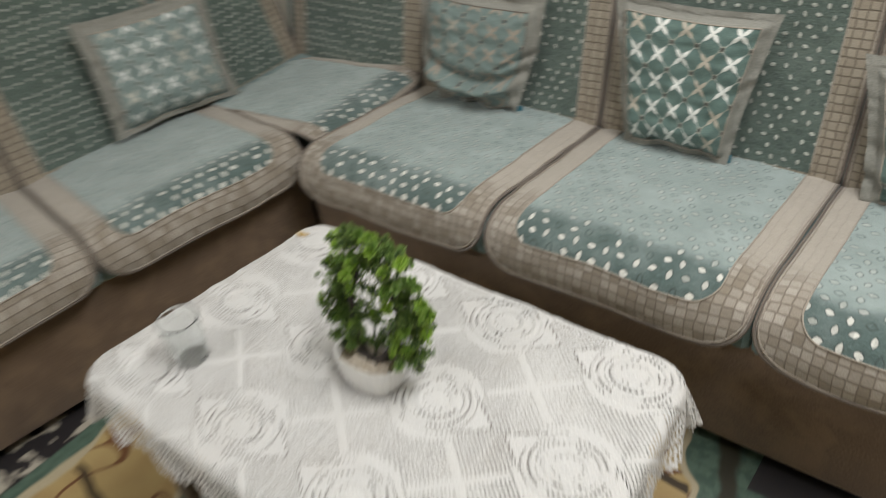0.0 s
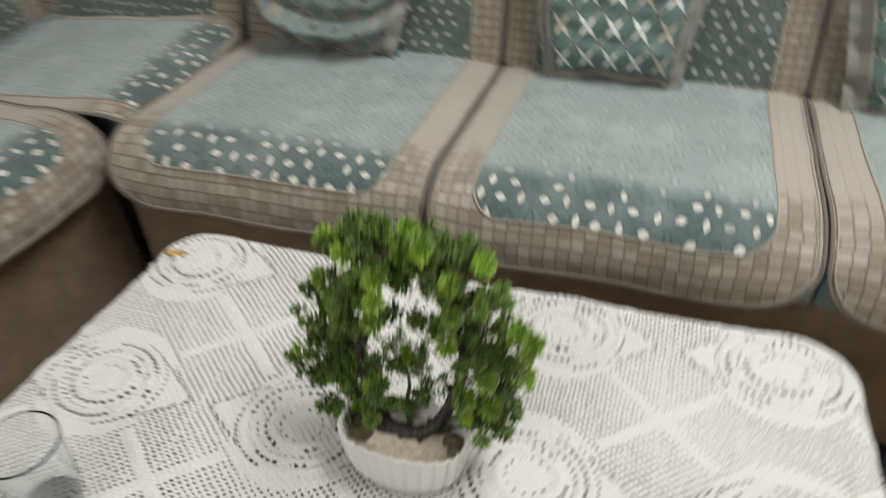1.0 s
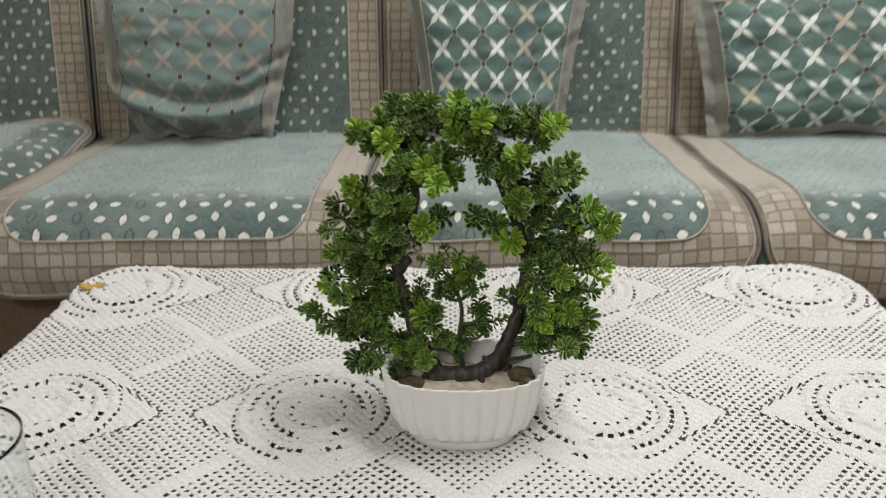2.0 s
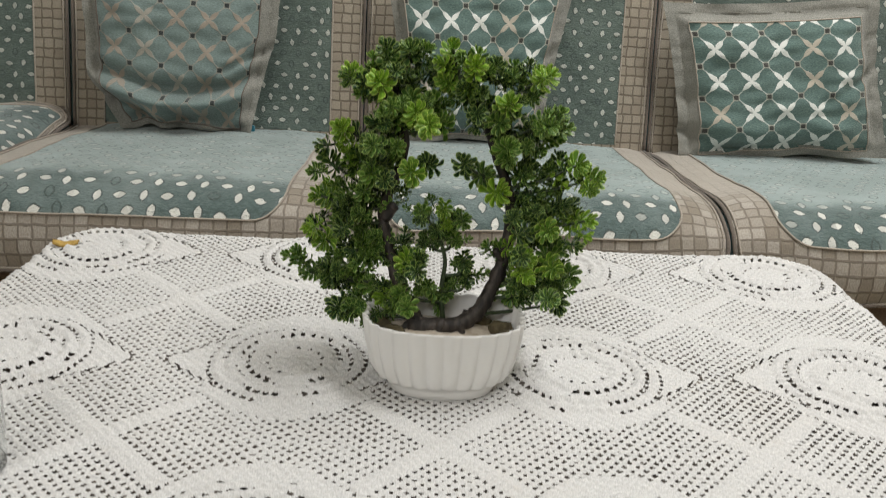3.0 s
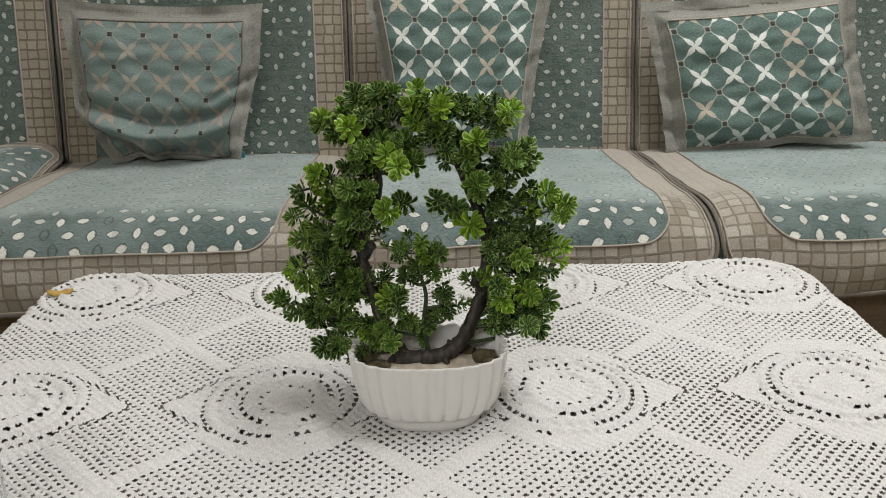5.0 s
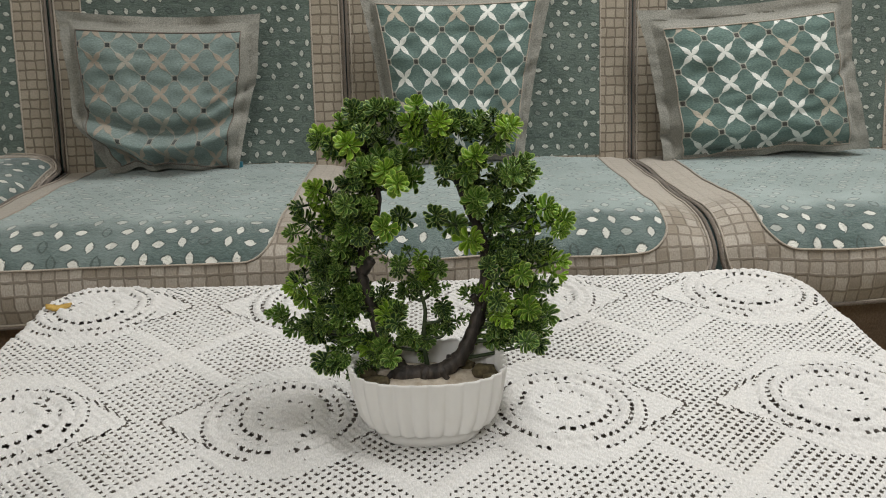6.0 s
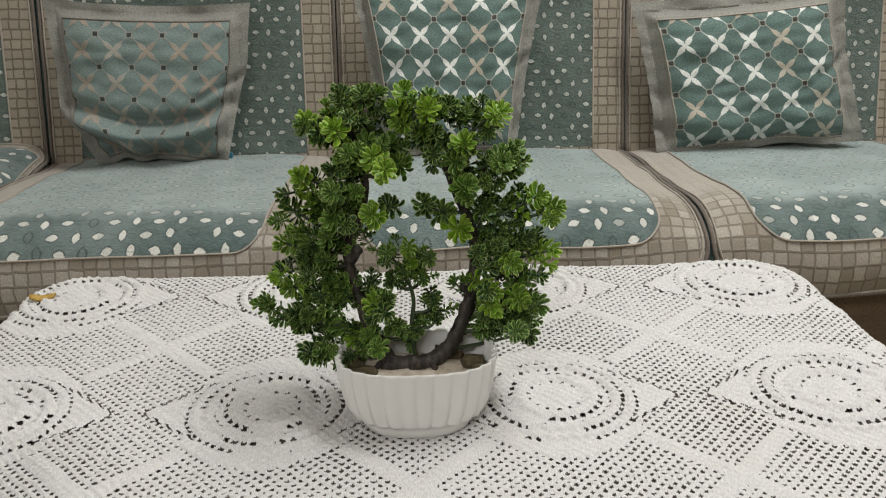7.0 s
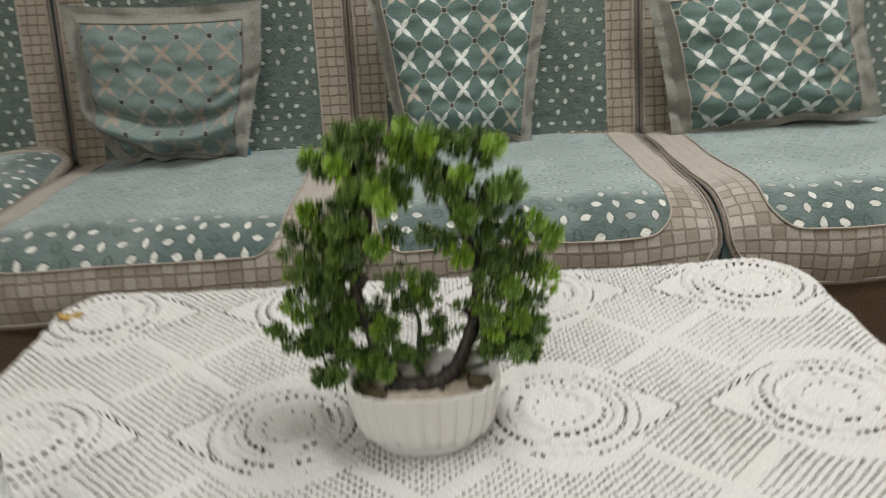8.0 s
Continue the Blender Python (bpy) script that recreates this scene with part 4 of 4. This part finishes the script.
def leaf_whorl(verts, faces, uvs, rings, droop, rng, start=0):
    for ring, (count, tilt, length, z) in enumerate(rings):
        for k in range(count):
            turn = 2 * math.pi * (k + 0.5 * ring) / count + rng.uniform(-0.16, 0.16)
            rise = math.radians(tilt + rng.uniform(-11, 11))
            long = length * rng.uniform(0.84, 1.12)
            half = long * rng.uniform(0.205, 0.26)
            way = Vector((math.cos(turn) * math.cos(rise), math.sin(turn) * math.cos(rise), math.sin(rise)))
            side = Vector((-math.sin(turn), math.cos(turn), rng.uniform(-0.22, 0.22))).normalized()
            up = way.cross(side) * -1
            base = len(verts) + start
            for t, w in ((0.0, 0.20), (0.28, 0.36), (0.52, 0.74), (0.74, 1.0), (0.90, 0.84)):
                mid = Vector((0, 0, z)) + way * long * t + up * (-0.16 * long * t * t * droop)
                cup = up * half * w * 0.38
                verts += [mid - side * half * w + cup, mid, mid + side * half * w + cup]
                uvs += [(-0.5, t), (0, t), (0.5, t)]
            for w in (-0.42, 0.42):
                verts.append(Vector((0, 0, z)) + way * long + side * half * w + up * (-0.16 * long * droop + half * 0.10))
                uvs.append((w, 1))
            for j in range(4):
                a = base + j * 3
                faces += [(a, a + 1, a + 4, a + 3), (a + 1, a + 2, a + 5, a + 4)]
            a = base + 12
            faces += [(a, a + 1, a + 3), (a + 1, a + 4, a + 3), (a + 1, a + 2, a + 4)]
    verts2, faces2 = tube([(0, 0, -0.012), (0, 0, 0.0), (0, 0, 0.006)], [0.0010, 0.0011, 0.0006], 5)
    off = len(verts) + start
    verts += verts2
    uvs += [(0.0, 0.2)] * len(verts2)
    faces += [tuple(i + off for i in f) for f in faces2]


ROSETTE = ((5, -16, 0.0104, -0.0070), (8, 2, 0.0114, -0.0020), (8, 22, 0.0102, 0.0010), (6, 42, 0.0080, 0.0030), (4, 66, 0.0054, 0.0042))
SPIKE = ((7, 2, 0.0098, -0.017), (7, 12, 0.0104, -0.011), (8, 24, 0.0104, -0.005), (7, 42, 0.0090, 0.001), (5, 66, 0.0064, 0.004))
CLUSTERS = [leaf_cluster_mesh(k, SPIKE if k % 3 == 0 else ROSETTE, 0.4 if k % 3 == 0 else 1.0, 2 if k % 2 else 1) for k in range(6)]
SINGLE = [leaf_cluster_mesh(k + 40, SPIKE if k % 3 == 0 else ROSETTE, 0.4 if k % 3 == 0 else 1.0) for k in range(6)]
YOUNG_CLUSTERS = [leaf_cluster_mesh(k + 20, SPIKE if k % 3 == 0 else ROSETTE, 0.4 if k % 3 == 0 else 1.0) for k in range(6)]
rng = random.Random(5)


def cluster(at, way, size, young, single=True):
    data = (YOUNG_CLUSTERS if young else SINGLE if single else CLUSTERS)[rng.randrange(len(CLUSTERS))]
    ob = hung("leaf_whorl", data, YOUNG_LEAF if young else LEAF, plant)
    turn = Vector(way).to_track_quat("Z", "Y").to_matrix().to_4x4() @ pose(0, 0, 0, 0, 0, rng.uniform(0, 360))
    ob.matrix_basis = Matrix.Translation(at) @ turn @ Matrix.Diagonal((size, size, size, 1))


RING = Vector((0.005, 0.0, 0.158))


def in_ring(p):
    return ((p.x - RING.x) / 0.047) ** 2 + ((p.z - RING.z) / 0.050) ** 2 < 1


def spray(limb, tip, young, count, loose, sizes):
    """A twig off the limb that ends in a leaf whorl, with darker whorls below and behind it."""
    b = lean(tip)
    a = min(limb, key=lambda p: (p - b).length + 2.2 * max(0.0, p.z - b.z + 0.008))
    mid = (a + b) / 2 + Vector((rng.uniform(-1, 1), rng.uniform(-0.5, 1.2), -0.9)) * 0.004
    line = spline([a, mid, b], 5)
    verts, faces = tube(line, [0.0018 - 0.0008 * i / (len(line) - 1) for i in range(len(line))], 6)
    hung("twig", mesh_of("twig", verts, faces), STEM, plant)
    out = b - lean(RING)
    out = Vector((out.x, 0, out.z)).normalized()
    cluster(b, out * 0.75 + Vector((rng.uniform(-0.3, 0.3), -0.95 if tip[1] < 0.004 else 0.5, 0.45)), rng.uniform(0.95, 1.12) * sizes, young)
    for k in range(count):
        f = 0.55 + 0.45 * (k + 1) / count
        off = Vector((rng.gauss(0, 0.75), rng.gauss(0.45, 1.0), rng.gauss(-0.2, 0.75))) * loose
        spot = a.lerp(b, f) + off
        if in_ring(spot) and limb is not STALK:
            continue
        way = off.normalized() + (b - a).normalized() * 0.6 + out * 0.4 + Vector((0, -0.25, 0.25))
        cluster(spot, way, rng.uniform(0.72, 0.98) * sizes, young and rng.random() < 0.3, limb is STALK or k % 2 == 1)


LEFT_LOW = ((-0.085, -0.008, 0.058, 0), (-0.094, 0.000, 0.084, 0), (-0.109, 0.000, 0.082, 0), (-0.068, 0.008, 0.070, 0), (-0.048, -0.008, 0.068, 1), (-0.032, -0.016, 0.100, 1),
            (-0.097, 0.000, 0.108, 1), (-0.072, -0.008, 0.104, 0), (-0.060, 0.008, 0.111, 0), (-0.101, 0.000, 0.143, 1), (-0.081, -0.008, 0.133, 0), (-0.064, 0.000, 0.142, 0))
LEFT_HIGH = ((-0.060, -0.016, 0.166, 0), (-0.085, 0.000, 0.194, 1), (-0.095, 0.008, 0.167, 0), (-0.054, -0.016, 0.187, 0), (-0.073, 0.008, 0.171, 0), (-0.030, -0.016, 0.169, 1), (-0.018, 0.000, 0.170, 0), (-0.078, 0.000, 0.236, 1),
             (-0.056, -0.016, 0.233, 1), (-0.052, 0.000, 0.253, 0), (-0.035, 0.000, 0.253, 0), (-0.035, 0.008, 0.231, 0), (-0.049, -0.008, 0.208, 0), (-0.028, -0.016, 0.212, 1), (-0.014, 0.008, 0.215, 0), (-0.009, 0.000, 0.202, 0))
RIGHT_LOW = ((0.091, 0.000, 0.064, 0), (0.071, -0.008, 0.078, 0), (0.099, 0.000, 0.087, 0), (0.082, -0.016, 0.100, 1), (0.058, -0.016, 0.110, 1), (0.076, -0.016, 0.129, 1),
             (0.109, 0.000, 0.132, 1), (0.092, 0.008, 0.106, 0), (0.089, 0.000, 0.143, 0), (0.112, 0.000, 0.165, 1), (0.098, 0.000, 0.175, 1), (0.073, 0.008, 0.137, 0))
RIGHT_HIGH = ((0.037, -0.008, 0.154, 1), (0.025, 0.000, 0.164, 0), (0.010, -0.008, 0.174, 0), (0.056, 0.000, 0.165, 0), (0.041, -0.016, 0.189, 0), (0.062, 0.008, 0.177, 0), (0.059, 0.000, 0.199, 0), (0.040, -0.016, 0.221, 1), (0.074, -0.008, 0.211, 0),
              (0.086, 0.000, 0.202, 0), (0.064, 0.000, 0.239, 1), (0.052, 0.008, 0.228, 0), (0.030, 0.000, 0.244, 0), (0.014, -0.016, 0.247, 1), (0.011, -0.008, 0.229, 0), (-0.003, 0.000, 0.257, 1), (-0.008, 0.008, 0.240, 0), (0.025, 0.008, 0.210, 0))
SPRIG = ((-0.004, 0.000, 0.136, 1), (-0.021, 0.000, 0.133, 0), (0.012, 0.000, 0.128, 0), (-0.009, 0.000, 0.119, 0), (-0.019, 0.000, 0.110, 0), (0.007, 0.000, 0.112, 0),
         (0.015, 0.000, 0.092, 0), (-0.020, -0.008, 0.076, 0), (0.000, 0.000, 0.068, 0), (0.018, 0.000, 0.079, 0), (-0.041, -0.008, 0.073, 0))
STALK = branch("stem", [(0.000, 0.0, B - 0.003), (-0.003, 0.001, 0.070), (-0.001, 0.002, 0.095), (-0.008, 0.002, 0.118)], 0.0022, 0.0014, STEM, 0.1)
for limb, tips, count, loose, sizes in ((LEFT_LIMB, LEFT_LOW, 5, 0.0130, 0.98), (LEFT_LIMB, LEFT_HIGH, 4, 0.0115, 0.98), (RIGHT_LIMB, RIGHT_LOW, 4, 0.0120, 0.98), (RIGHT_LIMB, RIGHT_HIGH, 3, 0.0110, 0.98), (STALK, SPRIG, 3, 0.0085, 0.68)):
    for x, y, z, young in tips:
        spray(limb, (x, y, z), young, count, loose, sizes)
tagged(plant, "artificial green bonsai wreath in a white ribbed pot", "potted plant")


# ---- small things ----
def tumbler(m):
    thing, n = empty("drinking_glass", m), 72

    def lathe(name, shape, facets, label):
        verts, faces = [], []
        for r, z in shape:
            for k in range(n):
                turn = 2 * math.pi * k / n
                flute = 1 + (0.018 * abs(math.sin(turn * 6)) if facets and 0.004 < z < 0.04 and r > 0.0275 else 0)
                verts.append((r * flute * math.cos(turn), r * flute * math.sin(turn), z))
        for i in range(len(shape) - 1):
            for k in range(n):
                faces.append((i * n + k, i * n + (k + 1) % n, (i + 1) * n + (k + 1) % n, (i + 1) * n + k))
        faces += [tuple(range(n))[::-1], tuple(range((len(shape) - 1) * n, len(shape) * n))] if shape[0] != shape[-1] else []
        hung(name, mesh_of(name, verts, faces), GLASS, thing, label)

    lathe("base", [(0.0255, 0.0), (0.0275, 0.0008), (0.0280, 0.0024), (0.0272, 0.0036), (0.0120, 0.0038), (0.0005, 0.0038)], False, "thick glass base")
    lathe("wall", [(0.0270, 0.0040), (0.0284, 0.0050), (0.0310, 0.030), (0.0335, 0.060), (0.0360, 0.0900), (0.0366, 0.0935), (0.0361, 0.0945), (0.0354, 0.0935), (0.0348, 0.0900), (0.0323, 0.060), (0.0298, 0.030), (0.0273, 0.0052), (0.0270, 0.0040)], True, "clear glass wall")
    return tagged(thing, "empty clear glass tumbler standing on the lace cloth", "glass")


tumbler(pose(-0.960, 0.656, CLOTH_Z - 0.001))

verts, faces = [], []
for i in range(9):
    for k in range(6):
        s, t = i / 8 * 2 - 1, k / 5 * 2 - 1
        w = 0.0065 * (1 - 0.5 * s * s) * (1 + 0.2 * noise.noise(Vector((s * 2, t, 4))))
        verts.append((s * 0.013, t * w, 0.0035 * (1 - t * t) + 0.0025 * abs(s) + 0.0012 * noise.noise(Vector((s * 3, t * 3, 1)))))
for i in range(8):
    for k in range(5):
        a = i * 6 + k
        faces.append((a, a + 6, a + 7, a + 1))
flake = hung("yellow_petal", mesh_of("yellow_petal", verts, faces), FLAKE)
flake.matrix_basis = pose(-1.043, 1.012, CLOTH_Z + 0.0008, 0, 0, 8)
solidify = flake.modifiers.new("thick", "SOLIDIFY")
solidify.thickness = 0.0012
tagged(flake, "small dry yellow petal lying on the lace cloth", "petal")
